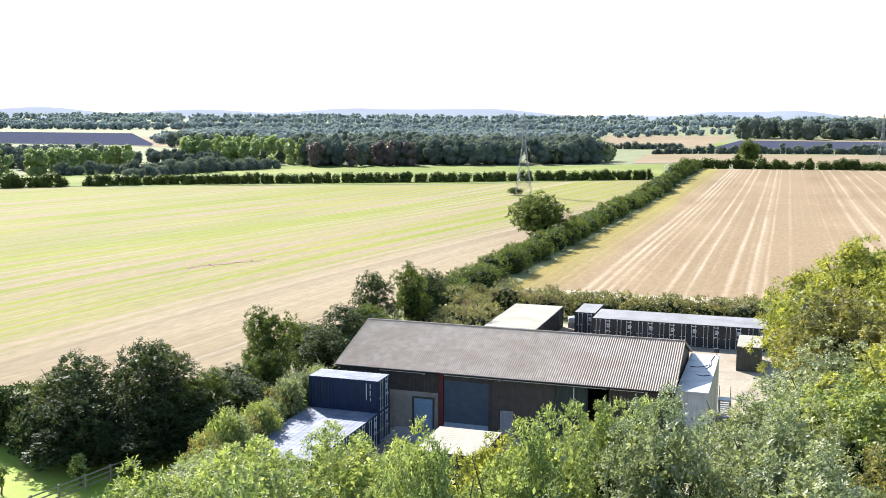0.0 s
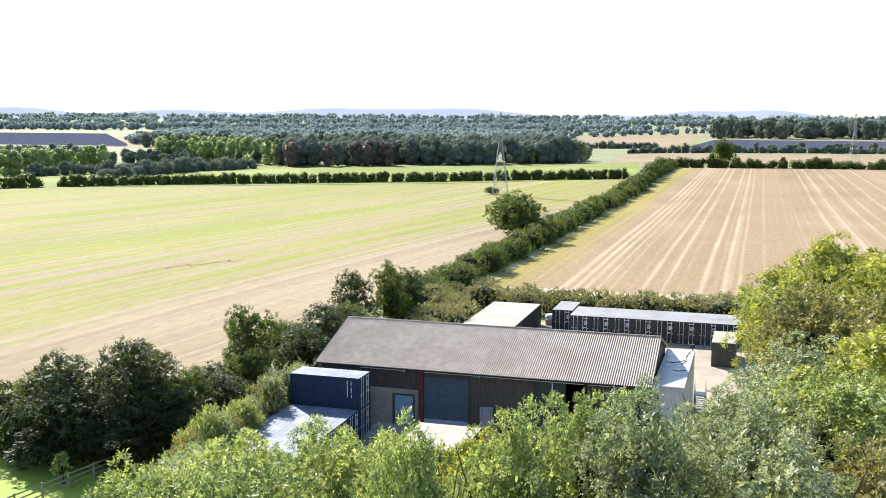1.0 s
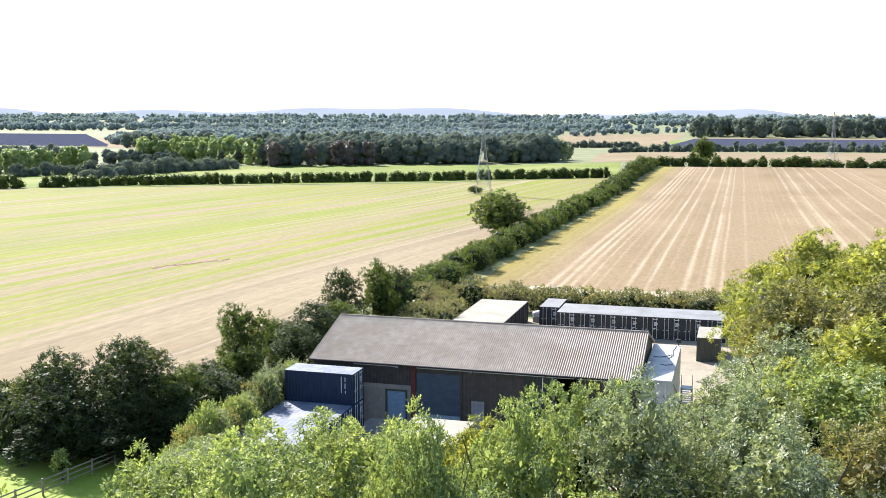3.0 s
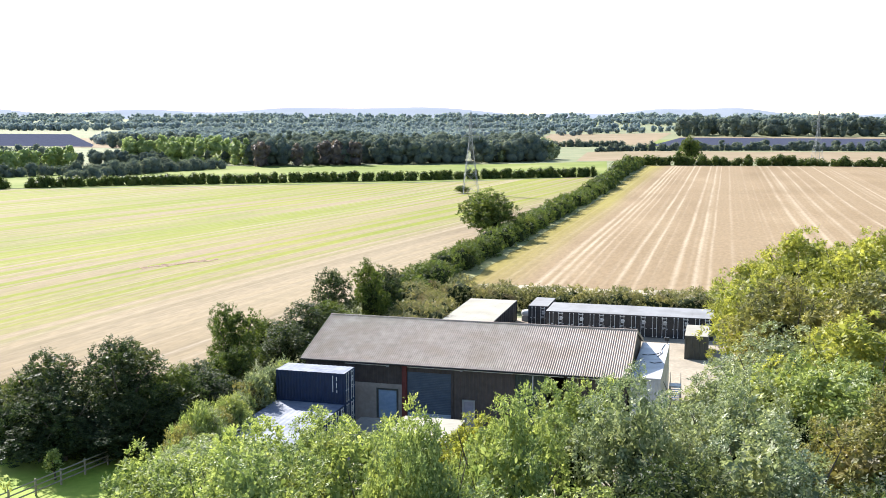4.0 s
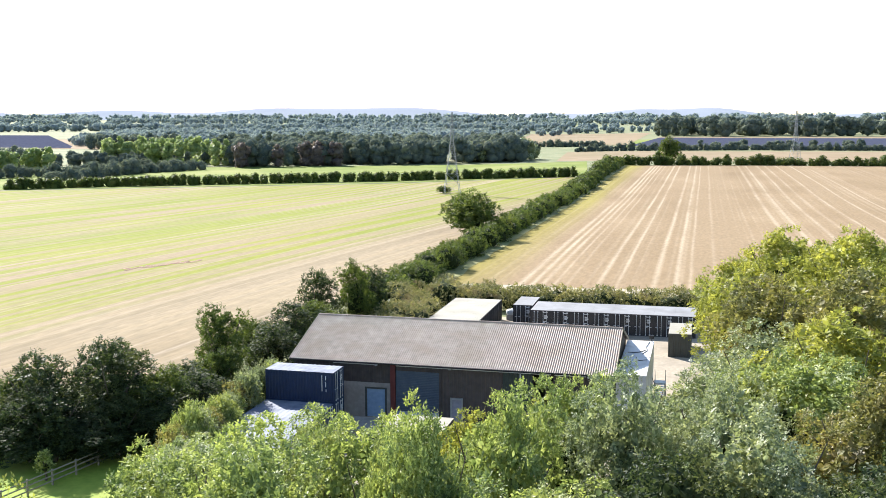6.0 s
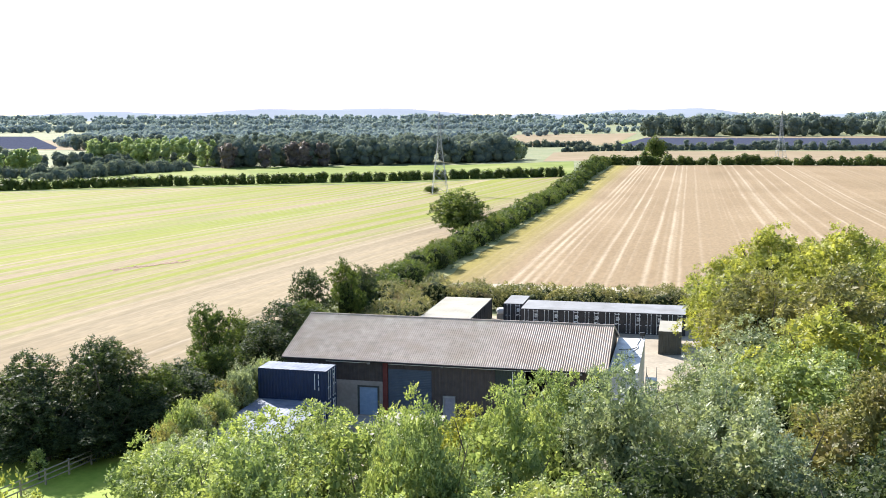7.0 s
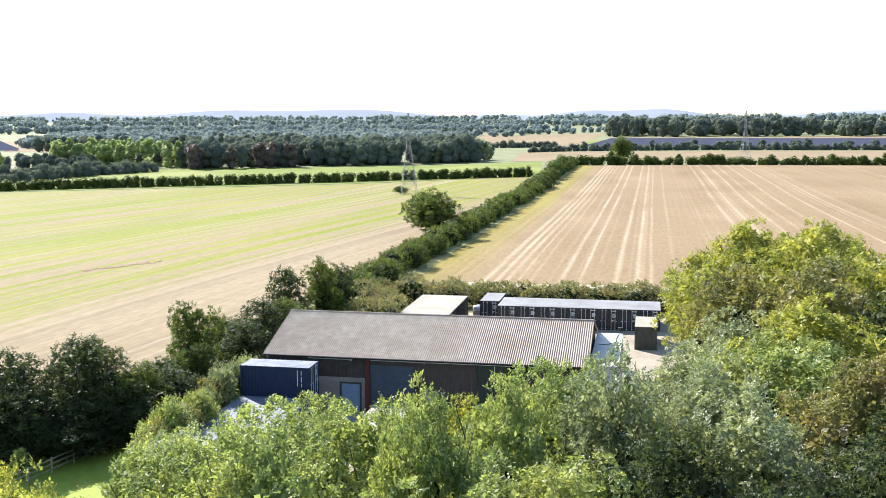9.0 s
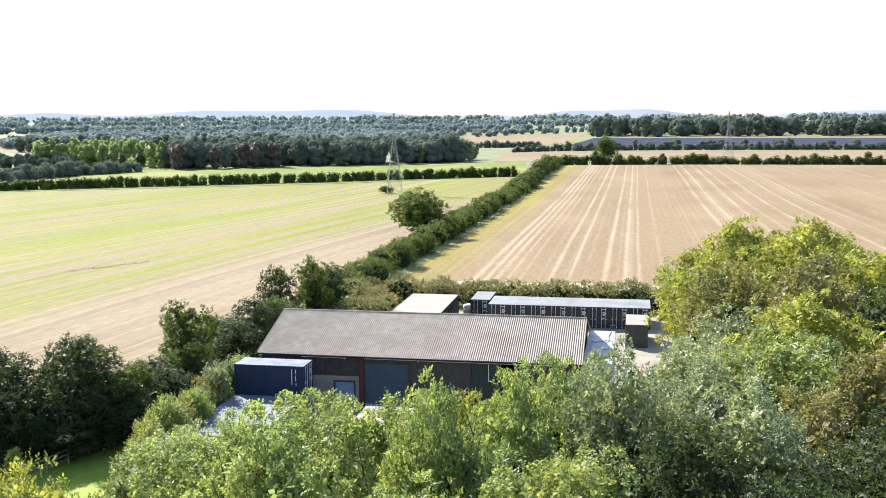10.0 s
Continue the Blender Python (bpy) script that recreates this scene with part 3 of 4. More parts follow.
for i in range(60):
    t = rng.random()
    x, y = -69 + 8 * t + rng.normal() * 0.5, 83 + 14 * t + rng.normal() * 0.8
    r = bmesh.ops.create_icosphere(bm, subdivisions=1, radius=0.2 + 0.3 * rng.random())
    bmesh.ops.transform(bm, matrix=Matrix.LocRotScale((x, y, float(ground_z(x, y)) + 0.1), None, (1.2, 1.5, 0.3)), verts=r["verts"])
tagged(part("earth_heap", bm, BARE), "scrape of reddish bare earth and stones", "earth heap", "", "stuff")

# ---- hills ----


def hill(name, x0, x1, y, height, seed, label):
    rng = np.random.default_rng(seed)
    n = 60
    xs = np.linspace(x0, x1, n)
    u = np.linspace(0, 1, n)
    h = np.sin(math.pi * u) ** 0.7 * height * (0.75 + 0.2 * np.sin(u * 9 + seed) + 0.1 * np.sin(u * 23 + seed * 2)) - 6
    vs = np.concatenate([np.stack([xs, np.full(n, y - 500.0), np.full(n, -8.0)], 1), np.stack([xs, np.full(n, y - 120.0), h * 0.8 - 2], 1), np.stack([xs, np.full(n, float(y)), h], 1), np.stack([xs, np.full(n, y + 200.0), h - 30], 1)])
    i = np.arange(n - 1)[None, :] + np.arange(3)[:, None] * n
    f = np.stack([i, i + 1, i + n + 1, i + n], -1).reshape(-1, 4)
    return tagged(link_mesh(name, raw_mesh(name, vs, f, 4), HILL, None, "", True), label, "hill", "", "structure")


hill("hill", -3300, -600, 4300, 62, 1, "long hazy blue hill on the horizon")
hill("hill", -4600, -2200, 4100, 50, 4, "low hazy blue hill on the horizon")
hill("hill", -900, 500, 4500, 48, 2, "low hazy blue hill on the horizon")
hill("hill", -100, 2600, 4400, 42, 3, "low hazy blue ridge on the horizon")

# ---- barn ----
BX0, BX1, BY0, BYR, BY1, BZE, BZR = -5.55, 22.55, 4.14, 11.5, 18.86, 5.28, 7.66
WALL_Y = 4.65
barn = thing("barn", Matrix(), "long dark-clad barn with a corrugated fibre-cement roof", "barn")


def ribbed(x0, x1, z0, z1, pitch, depth):
    """A profiled sheet in the x-z plane, front towards -y."""
    prof, x = [], x0
    while x < x1 - 1e-4:
        for dx, d in ((0.0, 0.0), (0.35, 0.0), (0.5, -depth), (0.85, -depth)):
            px = x + dx * pitch
            if px < x1:
                prof.append((px, d))
        x += pitch
    prof.append((x1, 0.0))
    n = len(prof)
    bm = bmesh.new()
    lo = [bm.verts.new((px, d, z0)) for px, d in prof]
    hi = [bm.verts.new((px, d, z1)) for px, d in prof]
    for k in range(n - 1):
        bm.faces.new((lo[k], lo[k + 1], hi[k + 1], hi[k]))
    return bm


def moved(bm, m):
    bmesh.ops.transform(bm, matrix=m, verts=bm.verts)
    return bm


WY = WALL_Y
# front wall pieces, left to right
part("wall", boxed(-5.35, WY, 0, 1.14, WY + 0.2, 3.32), BLOCKWORK, barn, "pale painted blockwork wall")
part("wall", boxed(3.10, WY, 0, 3.42, WY + 0.2, 3.32), BLOCKWORK, barn, "pale painted blockwork wall")
part("wall", boxed(1.14, WY, 2.92, 3.10, WY + 0.2, 3.32), BLOCKWORK, barn, "pale painted blockwork wall")
part("wall", boxed(1.14, WY, 0, 3.10, WY + 0.2, 0.30), BLOCKWORK, barn, "pale painted blockwork wall")
part("cladding", moved(ribbed(-5.35, 3.42, 3.32, 5.3, 0.33, 0.03), pose(0, WY + 0.02, 0)), BARN_CLAD, barn, "dark brown profiled cladding")
part("cladding", moved(ribbed(3.9, 7.8, 4.5, 5.3, 0.33, 0.03), pose(0, WY + 0.02, 0)), BARN_CLAD, barn, "dark brown profiled cladding")
part("cladding", moved(ribbed(7.8, 8.7, 0, 5.3, 0.33, 0.03), pose(0, WY + 0.02, 0)), BARN_BROWN, barn, "dark brown profiled cladding")
part("cladding", moved(ribbed(8.7, 9.8, 2.42, 5.3, 0.33, 0.03), pose(0, WY + 0.02, 0)), BARN_BROWN, barn, "dark brown profiled cladding")
part("cladding", moved(ribbed(9.8, 13.2, 0, 5.3, 0.33, 0.03), pose(0, WY + 0.02, 0)), BARN_BROWN, barn, "dark brown profiled cladding")
part("sliding_door", moved(ribbed(13.25, 15.75, 0.1, 4.95, 0.28, 0.04), pose(0, WY - 0.08, 0)), BARN_GREEN, barn, "dark green sheeted sliding door")
part("cladding", moved(ribbed(15.75, 17.45, 4.85, 5.3, 0.33, 0.03), pose(0, WY + 0.02, 0)), BARN_CLAD, barn)
part("cladding", moved(ribbed(17.45, 22.35, 1.9, 5.3, 0.22, 0.035), pose(0, WY + 0.02, 0)), BARN_CLAD, barn, "dark brown profiled cladding")
part("wall", boxed(17.45, WY - 0.03, 0, 22.35, WY + 0.2, 1.9), BLOCKWORK, barn, "grey blockwork plinth")
part("fascia", boxed(-5.35, WY - 0.02, 5.06, 22.35, WY + 0.12, 5.2), BLACK, barn, "dark fascia under the eaves")
post = part("door_post", boxed(3.44, WY - 0.12, 0, 3.86, WY + 0.2, 5.05, bevel=0.02), RED_STEEL, barn, "red oxide steel door post")
part("door_post", boxed(7.74, WY - 0.08, 0, 7.94, WY + 0.1, 5.05, bevel=0.02), BARN_CLAD, barn, "dark steel door post")
roller = part("roller_door", boxed(3.88, WY + 0.06, 0.95, 7.74, WY + 0.12, 4.5), SHUTTER_DARK, barn, "slate blue steel roller door, closed")
for k in range(24):
    part("slat", boxed(3.9, WY + 0.035, 0.97 + k * 0.147, 7.72, WY + 0.066, 0.97 + k * 0.147 + 0.13, bevel=0.012), SHUTTER_DARK, roller)
# lowest strip of the door, paler blue than the slats above
part("foot_panel", boxed(3.9, WY + 0.02, 0.2, 7.72, WY + 0.1, 0.94, bevel=0.015), SHUTTER_PALE, roller, "paler blue strip along the door foot")
shut = part("shutter_door", boxed(1.3, WY + 0.05, 0.3, 2.94, WY + 0.1, 2.78), SHUTTER, barn, "pale blue roller shutter, closed")
for k in range(20):
    part("slat", boxed(1.32, WY + 0.02, 0.33 + k * 0.122, 2.92, WY + 0.056, 0.33 + k * 0.122 + 0.108, bevel=0.01), SHUTTER, shut)
bm = bmesh.new()
box(bm, 1.14, WY - 0.05, 0.3, 1.3, WY + 0.1, 2.92)
box(bm, 2.94, WY - 0.05, 0.3, 3.10, WY + 0.1, 2.92)
box(bm, 1.3, WY - 0.06, 2.78, 2.94, WY + 0.1, 2.92)
part("shutter_frame", bm, GREY_STEEL, barn, "grey steel shutter frame")
pdoor = part("door", boxed(8.86, WY + 0.02, 0.22, 9.66, WY + 0.08, 2.26, bevel=0.01), surface("pale_mauve_door", (0.24, 0.23, 0.27), (0.30, 0.29, 0.33), 4, 0.6), barn, "pale grey personnel door")
part("door_handle", boxed(9.52, WY - 0.03, 1.15, 9.6, WY + 0.03, 1.2), GALV, pdoor)
bm = bmesh.new()
box(bm, 8.72, WY - 0.06, 0.22, 8.86, WY + 0.06, 2.4)
box(bm, 9.66, WY - 0.06, 0.22, 9.8, WY + 0.06, 2.4)
box(bm, 8.72, WY - 0.1, 2.26, 9.8, WY + 0.06, 2.4)
part("door_frame", bm, GALV, barn, "pale steel door frame")
# gables, back wall, inner floor
for x, s in ((BX0 + 0.2, 1), (BX1 - 0.2, -1)):
    bm = bmesh.new()
    pts = [(x, WY + 0.2, 0), (x, BY1 - 0.45, 0), (x, BY1 - 0.45, BZE + 0.1), (x, BYR, BZR - 0.08), (x, WY + 0.2, BZE + 0.1)]
    a = [bm.verts.new(p) for p in pts]
    b = [bm.verts.new((p[0] + 0.15 * s, p[1], p[2])) for p in pts]
    bm.faces.new(a)
    bm.faces.new(b[::-1])
    for k in range(5):
        bm.faces.new((a[k], a[(k + 1) % 5], b[(k + 1) % 5], b[k]))
    bmesh.ops.recalc_face_normals(bm, faces=bm.faces)
    part("gable_wall", bm, BARN_CLAD, barn, "dark clad gable end")
part("back_wall", boxed(BX0 + 0.2, BY1 - 0.45, 0, BX1 - 0.2, BY1 - 0.3, BZE + 0.1), BARN_CLAD, barn)
part("floor_slab", boxed(BX0 + 0.4, WY + 0.2, 0.02, BX1 - 0.4, BY1 - 0.5, 0.15), CONCRETE, barn)

# roof: lapped corrugated sheets
slope = math.atan2(BZR - BZE, BYR - BY0)
run = math.hypot(BZR - BZE, BYR - BY0)
COLS, ROWS_N, WAVES = 30, 4, 5
sw, sl = (BX1 - BX0) / COLS, run / ROWS_N


def roof_sheet(width, length, waves, amp):
    n = waves * 8
    xs = np.linspace(0, width * 1.01, n + 1)
    zs = amp * np.cos(np.linspace(0, waves * 2 * math.pi, n + 1))
    lo = np.stack([xs, np.full(n + 1, -0.14), zs + 0.007], 1)
    hi = np.stack([xs, np.full(n + 1, length), zs], 1)
    i = np.arange(n)
    f = np.stack([i, i + 1, i + n + 2, i + n + 1], 1)
    return raw_mesh("roof_sheet", np.concatenate([lo, hi]), f, 4)


sheet_me = roof_sheet(sw, sl, WAVES, 0.03)
sheet_me.materials.append(CEMENT_ROOF)
for side in (0, 1):
    for r in range(ROWS_N):
        for c in range(COLS):
            ob = new("roof_sheet", sheet_me)
            ob.parent = barn
            if side == 0:
                ob.matrix_world = pose(BX0 + c * sw, BY0 + r * sl * math.cos(slope), BZE + r * sl * math.sin(slope), math.degrees(slope))
            else:
                ob.matrix_world = pose(BX1 - c * sw, BY1 - r * sl * math.cos(slope), BZE + r * sl * math.sin(slope), math.degrees(slope), 0, 180)
for side in (0, 1):
    bm = bmesh.new()
    y0, s = (BY0 + 0.12, 1) if side == 0 else (BY1 - 0.12, -1)
    v = [bm.verts.new(p) for p in ((BX0 + 0.08, y0, BZE - 0.1), (BX1 - 0.08, y0, BZE - 0.1), (BX1 - 0.08, BYR, BZR - 0.12), (BX0 + 0.08, BYR, BZR - 0.12))]
    bm.faces.new(v)
    bmesh.ops.solidify(bm, geom=bm.faces[:], thickness=0.04)
    part("roof_deck", bm, TIMBER, barn)
cap_bm = bmesh.new()
rod(cap_bm, (0, 0, 0), (1.4, 0, 0), 0.1, 0.1, 10)
box(cap_bm, 1.3, -0.13, -0.1, 1.42, 0.13, 0.115, bevel=0.04)
cap_me = bpy.data.meshes.new("ridge_cap")
cap_bm.to_mesh(cap_me)
cap_bm.free()
cap_me.materials.append(CEMENT_ROOF)
for k in range(20):
    ob = new("ridge_cap", cap_me)
    ob.parent = barn
    ob.matrix_world = pose(BX0 + k * 1.405, BYR, BZR + 0.01)
for x in (BX0 - 0.02, BX1 - 0.02):
    for side in (0, 1):
        y0 = BY0 if side == 0 else BY1
        bm = bmesh.new()
        v = [bm.verts.new((x, y, z)) for y, z in ((y0, BZE - 0.2), (y0, BZE + 0.06), (BYR, BZR + 0.07), (BYR, BZR - 0.2))]
        w = [bm.verts.new((q.co.x + 0.05, q.co.y, q.co.z)) for q in v]
        bm.faces.new(v)
        bm.faces.new(w[::-1])
        for k in range(4):
            bm.faces.new((v[k], v[(k + 1) % 4], w[(k + 1) % 4], w[k]))
        bmesh.ops.recalc_face_normals(bm, faces=bm.faces)
        part("barge_board", bm, TIMBER, barn, "weathered barge board")
part("gutter", rod(bmesh.new(), (BX0, BY0 - 0.06, BZE - 0.1), (BX1, BY0 - 0.06, BZE - 0.1), 0.075, 0.075, 8), BLACK, barn, "black eaves gutter")
for x0, x1 in ((-1.6, 2.1), (4.0, 8.6), (8.9, 17.3), (17.6, 20.2)):
    part("conduit", rod(bmesh.new(), (x0, BY0 + 0.2, BZE - 0.3), (x1, BY0 + 0.2, BZE - 0.3), 0.028), WHITE_PLASTIC, barn, "pale cable conduit under the eaves")
part("downpipe", rod(bmesh.new(), (14.72, WY - 0.2, 3.4), (14.72, WY - 0.2, 4.85), 0.045), WHITE_PLASTIC, barn, "short white downpipe")
part("downpipe", rod(bmesh.new(), (15.8, WY - 0.12, 0.2), (15.8, WY - 0.12, 4.9), 0.04), BLACK, barn)
for x in (2.3, 8.75, 20.4):
    fl = part("floodlight", boxed(x - 0.11, BY0 - 0.03, BZE - 0.36, x + 0.11, BY0 + 0.12, BZE - 0.21, bevel=0.02), GALV, barn, "small pale floodlight under the eaves")
    part("bracket", boxed(x - 0.03, BY0 + 0.1, BZE - 0.34, x + 0.03, WY, BZE - 0.28), BLACK, fl)

# ---- containers ----
CW, CH = 2.438, 2.591


def container(name, length, paint, roof, label, group, marked=True, bars=MARKING, doors=True):
    """A shipping container on the origin; length along x, doors at the +x end."""
    t = thing(name, Matrix(), label, "container", group)
    hw = CW / 2
    side = ribbed(0.08, length - 0.08, 0.16, CH - 0.1, 0.278, 0.036)
    me = bpy.data.meshes.new("side_panel")
    side.to_mesh(me)
    side.free()
    me.materials.append(paint)
    for sgn, m in ((-1, pose(0, -hw + 0.045, 0)), (1, pose(length, hw - 0.045, 0, 0, 0, 180))):
        ob = new("side_panel", me)
        ob.parent, ob.matrix_local = t, m
    part("end_panel", moved(ribbed(-hw + 0.08, hw - 0.08, 0.16, CH - 0.1, 0.25, 0.04), pose(0.05, 0, 0, 0, 0, -90)), paint, t)
    bm = bmesh.new()
    for y in (-hw, hw - 0.09):
        box(bm, 0.05, y, 0.0, length - 0.05, y + 0.09, 0.16)
        box(bm, 0.05, y, CH - 0.12, length - 0.05, y + 0.09, CH - 0.03)
    for x in (0, length - 0.12):
        for y in (-hw, hw - 0.14):
            box(bm, x, y, 0, x + 0.12, y + 0.14, CH - 0.02, bevel=0.01)
        box(bm, x, -hw + 0.14, 0.0, x + 0.1, hw - 0.14, 0.14)
        box(bm, x, -hw + 0.14, CH - 0.12, x + 0.1, hw - 0.14, CH - 0.004)
    part("frame", bm, paint, t)
    # roof sheet with shallow cross ribs
    n = int((length - 0.1) / 0.105)
    xs = np.linspace(0.05, length - 0.05, n + 1)
    zs = CH - 0.012 + 0.018 * (np.arange(n + 1) // 1 % 4 < 2)
    vs = np.concatenate([np.stack([xs, np.full(n + 1, -hw + 0.004), zs], 1), np.stack([xs, np.full(n + 1, hw - 0.004), zs], 1)])
    i = np.arange(n)
    link_mesh("roof", raw_mesh("roof", vs, np.stack([i, i + 1, i + n + 2, i + n + 1], 1), 4), roof, t, "sheet steel roof, sun-bleached")
    part("floor", boxed(0.1, -hw + 0.1, 0.1, length - 0.1, hw - 0.1, 0.15), TIMBER, t)
    if doors:
        for sgn in (-1, 1):
            y0, y1 = (-hw + 0.14, -0.01) if sgn < 0 else (0.01, hw - 0.14)
            door = part("door", boxed(length - 0.09, y0, 0.15, length - 0.04, y1, CH - 0.13, bevel=0.008), paint, t)
            for k in (0.3, 0.72):
                y = y0 + (y1 - y0) * k
                b = part("lock_bar", rod(bmesh.new(), (length - 0.005, y, 0.1), (length - 0.005, y, CH - 0.08), 0.022), bars, door, "pale locking bar")
                for z in (0.12, CH - 0.22):
                    part("keeper", boxed(length - 0.03, y - 0.05, z, length + 0.02, y + 0.05, z + 0.12), bars, door)
                part("handle", boxed(length - 0.03, min(y, y + 0.22 * sgn), 1.1, length + 0.03, max(y, y + 0.22 * sgn), 1.14), bars, door)
            if marked and sgn > 0:
                for z, a, c in ((2.3, 0.42, 0.98), (1.95, 0.55, 0.9), (1.84, 0.55, 0.98), (1.70, 0.55, 0.98), (1.58, 0.55, 0.85), (1.2, 0.45, 0.8)):
                    part("marking", boxed(length - 0.04, y0 + a - 0.1, z, length - 0.034, y0 + c - 0.1, z + 0.075), MARKING, door, "white stencilled marking")
    return t


def stood(src, x, y, z, turn):
    return copy_thing(src, pose(x, y, z, 0, 0, turn))


proto = container("shipping_container", 6.058, BLUE_STEEL, ROOF_WORN, "blue steel shipping container with corrugated sides", "blue containers", True)
stood(proto, -6.06, 1.22, 0, 0)
for k in range(5):
    stood(proto, -6.06, 1.22 - 2.44 * (k + 1), 0, 0)
up = stood(proto, -6.06, 1.22, CH, 0)
tagged(up, "blue steel shipping container stacked on another")
for x, z0, z1 in ((-1.05, 1.0, 2.35), (-0.72, 1.95, 2.3), (-0.72, 1.35, 1.8), (-0.7, 0.95, 1.2)):
    mk = part("marking", boxed(x - 0.03, -0.012, CH + z0, x + 0.03, 0.0, CH + z1), MARKING, None, "white stencilled marking")
    mk.parent, mk.matrix_parent_inverse = up, up.matrix_basis.inverted()
remove_thing(proto)

proto = container("shipping_container", 6.058, DARK_STEEL, ROOF_GREY, "charcoal steel shipping container with white-marked doors", "charcoal containers", True)
for k in range(8):
    stood(proto, 9.12 + 1.22 + 2.44 * k, 44.3 + 6.058, 0, -90)
stood(proto, 7.7, 47.2 + 6.058, 0, -90)
remove_thing(proto)

proto = container("shipping_container", 6.058, DARK_STEEL, ROOF_CREAM, "charcoal steel shipping container with a cream roof", "cream-roofed containers", False, DARK_STEEL)
for k in range(6):
    stood(proto, -1.6, 35.75 + 1.22 + 2.44 * k, 0, 0)
for k in range(2):
    stood(proto, 5.65 + 1.22 + 2.44 * k, -1.6 , 0, -90)
remove_thing(proto)

proto = container("shipping_container", 6.058, GREY_STEEL, ROOF_CREAM, "olive-grey steel shipping container with a pale roof", "", False, GREY_STEEL)
stood(proto, 25.8 + 1.22, 34.3, 0, 90)
remove_thing(proto)

proto = container("storage_cabin", 6.6, WHITE_STEEL, WHITE_STEEL, "white steel storage cabin, stained, against the barn gable", "white cabins", False, WHITE_STEEL)
for y in (4.95, 11.6):
    for z in (0, CH):
        stood(proto, 23.75, y, z, 90)
remove_thing(proto)

# ---- small yard things ----
tank = thing("water_tank", pose(5.7, 50.6, 0), "small white plastic tank on a block base", "tank")
bm = bmesh.new()
r = bmesh.ops.create_uvsphere(bm, u_segments=20, v_segments=12, radius=0.62)
for v in bm.verts:
    v.co.z = max(-0.34, min(0.34, v.co.z))
    v.co.x *= 1.15
    v.co.z += 1.0
part("body", bm, WHITE_PLASTIC, tank, "", True)
part("lid", rod(bmesh.new(), (0, 0, 1.33), (0, 0, 1.42), 0.22, 0.2, 14), WHITE_PLASTIC, tank)
part("base", boxed(-0.6, -0.5, 0, 0.6, 0.5, 0.68, bevel=0.02), CONCRETE, tank)

stair = thing("access_stair", pose(25.2, 16.2, 0), "small galvanised access stair beside the white cabins", "stair")
for k in range(9):
    part("tread", boxed(0.1, -0.25 * k, 0.26 * k + 0.22, 1.0, -0.25 * k + 0.27, 0.26 * k + 0.26), GALV, stair)
for x in (0.08, 1.0):
    part("stringer", rod(bmesh.new(), (x, 0.25, 0.1), (x, -2.1, 2.5), 0.06, 0.06, 4), GALV, stair)
    part("handrail", rod(bmesh.new(), (x, 0.25, 1.1), (x, -2.1, 3.5), 0.025), GALV, stair)
    for y, z in ((0.2, 0.15), (-0.95, 1.3), (-2.05, 2.4)):
        part("baluster", rod(bmesh.new(), (x, y, z), (x, y, z + 1.0), 0.02), GALV, stair)
part("landing", boxed(0.05, -3.2, 2.5, 1.05, -2.1, 2.56), GALV, stair)
for x in (0.1, 1.0):
    part("leg", rod(bmesh.new(), (x, -3.1, 0), (x, -3.1, 2.5), 0.04), GALV, stair)

lamp = thing("yard_lamp", pose(24.75, 18.1, 2 * CH), "black floodlight on the cabin roof corner", "lamp")
part("head", boxed(-0.25, -0.15, 0.25, 0.2, 0.15, 0.6, bevel=0.04), BLACK, lamp)
part("stem", rod(bmesh.new(), (0, 0, 0), (0, 0, 0.3), 0.04), BLACK, lamp)
for i, pts in enumerate((((24.6, 17.8), (24.4, 15.5), (24.55, 14.0), (24.2, 12.6)), ((22.9, 13.1), (23.4, 13.0), (23.9, 13.3), (24.4, 14.2)), ((23.7, 10.4), (24.1, 10.1), (24.7, 10.5)))):
    cu = bpy.data.curves.new("roof_cable", "CURVE")
    cu.dimensions, cu.bevel_depth = "3D", 0.03
    sp = cu.splines.new("POLY")
    sp.points.add(len(pts) - 1)
    for p, (x, y) in zip(sp.points, pts):
        p.co = (x, y, 2 * CH + 0.035, 1)
    cu.materials.append(BLACK)
    tagged(new("roof_cable", cu), "loose black cable lying on the white cabin roof", "cable", "roof cables")

pole = thing("lamp_pole", pose(-8.1, 42.2, 0), "slim pole with a small white lamp head", "lamp")
part("pole", rod(bmesh.new(), (0, 0, 0), (0, 0, 3.35), 0.05, 0.04, 8), GALV, pole)
part("head", boxed(-0.12, -0.3, 3.3, 0.12, 0.1, 3.5, bevel=0.03), WHITE_PLASTIC, pole)

# garden fence of posts and three rails
fence = thing("fence", Matrix(), "weathered three-rail timber fence by the lawn", "fence")
fa, fb = Vector((-14.3, -9.2, 0)), Vector((-17.6, -27.5, 0))
n = 9
for k in range(n):
    p = fa.lerp(fb, k / (n - 1))
    part("post", boxed(p.x - 0.06, p.y - 0.06, -0.1, p.x + 0.06, p.y + 0.06, 1.25, bevel=0.01), TIMBER, fence)
for z in (0.4, 0.78, 1.14):
    for k in range(n - 1):
        p, q = fa.lerp(fb, k / (n - 1)), fa.lerp(fb, (k + 1) / (n - 1))
        part("rail", rod(bmesh.new(), (p.x + 0.07, p.y, z), (q.x + 0.07, q.y, z), 0.055, 0.055, 4), TIMBER, fence)

# ---- pylons ----


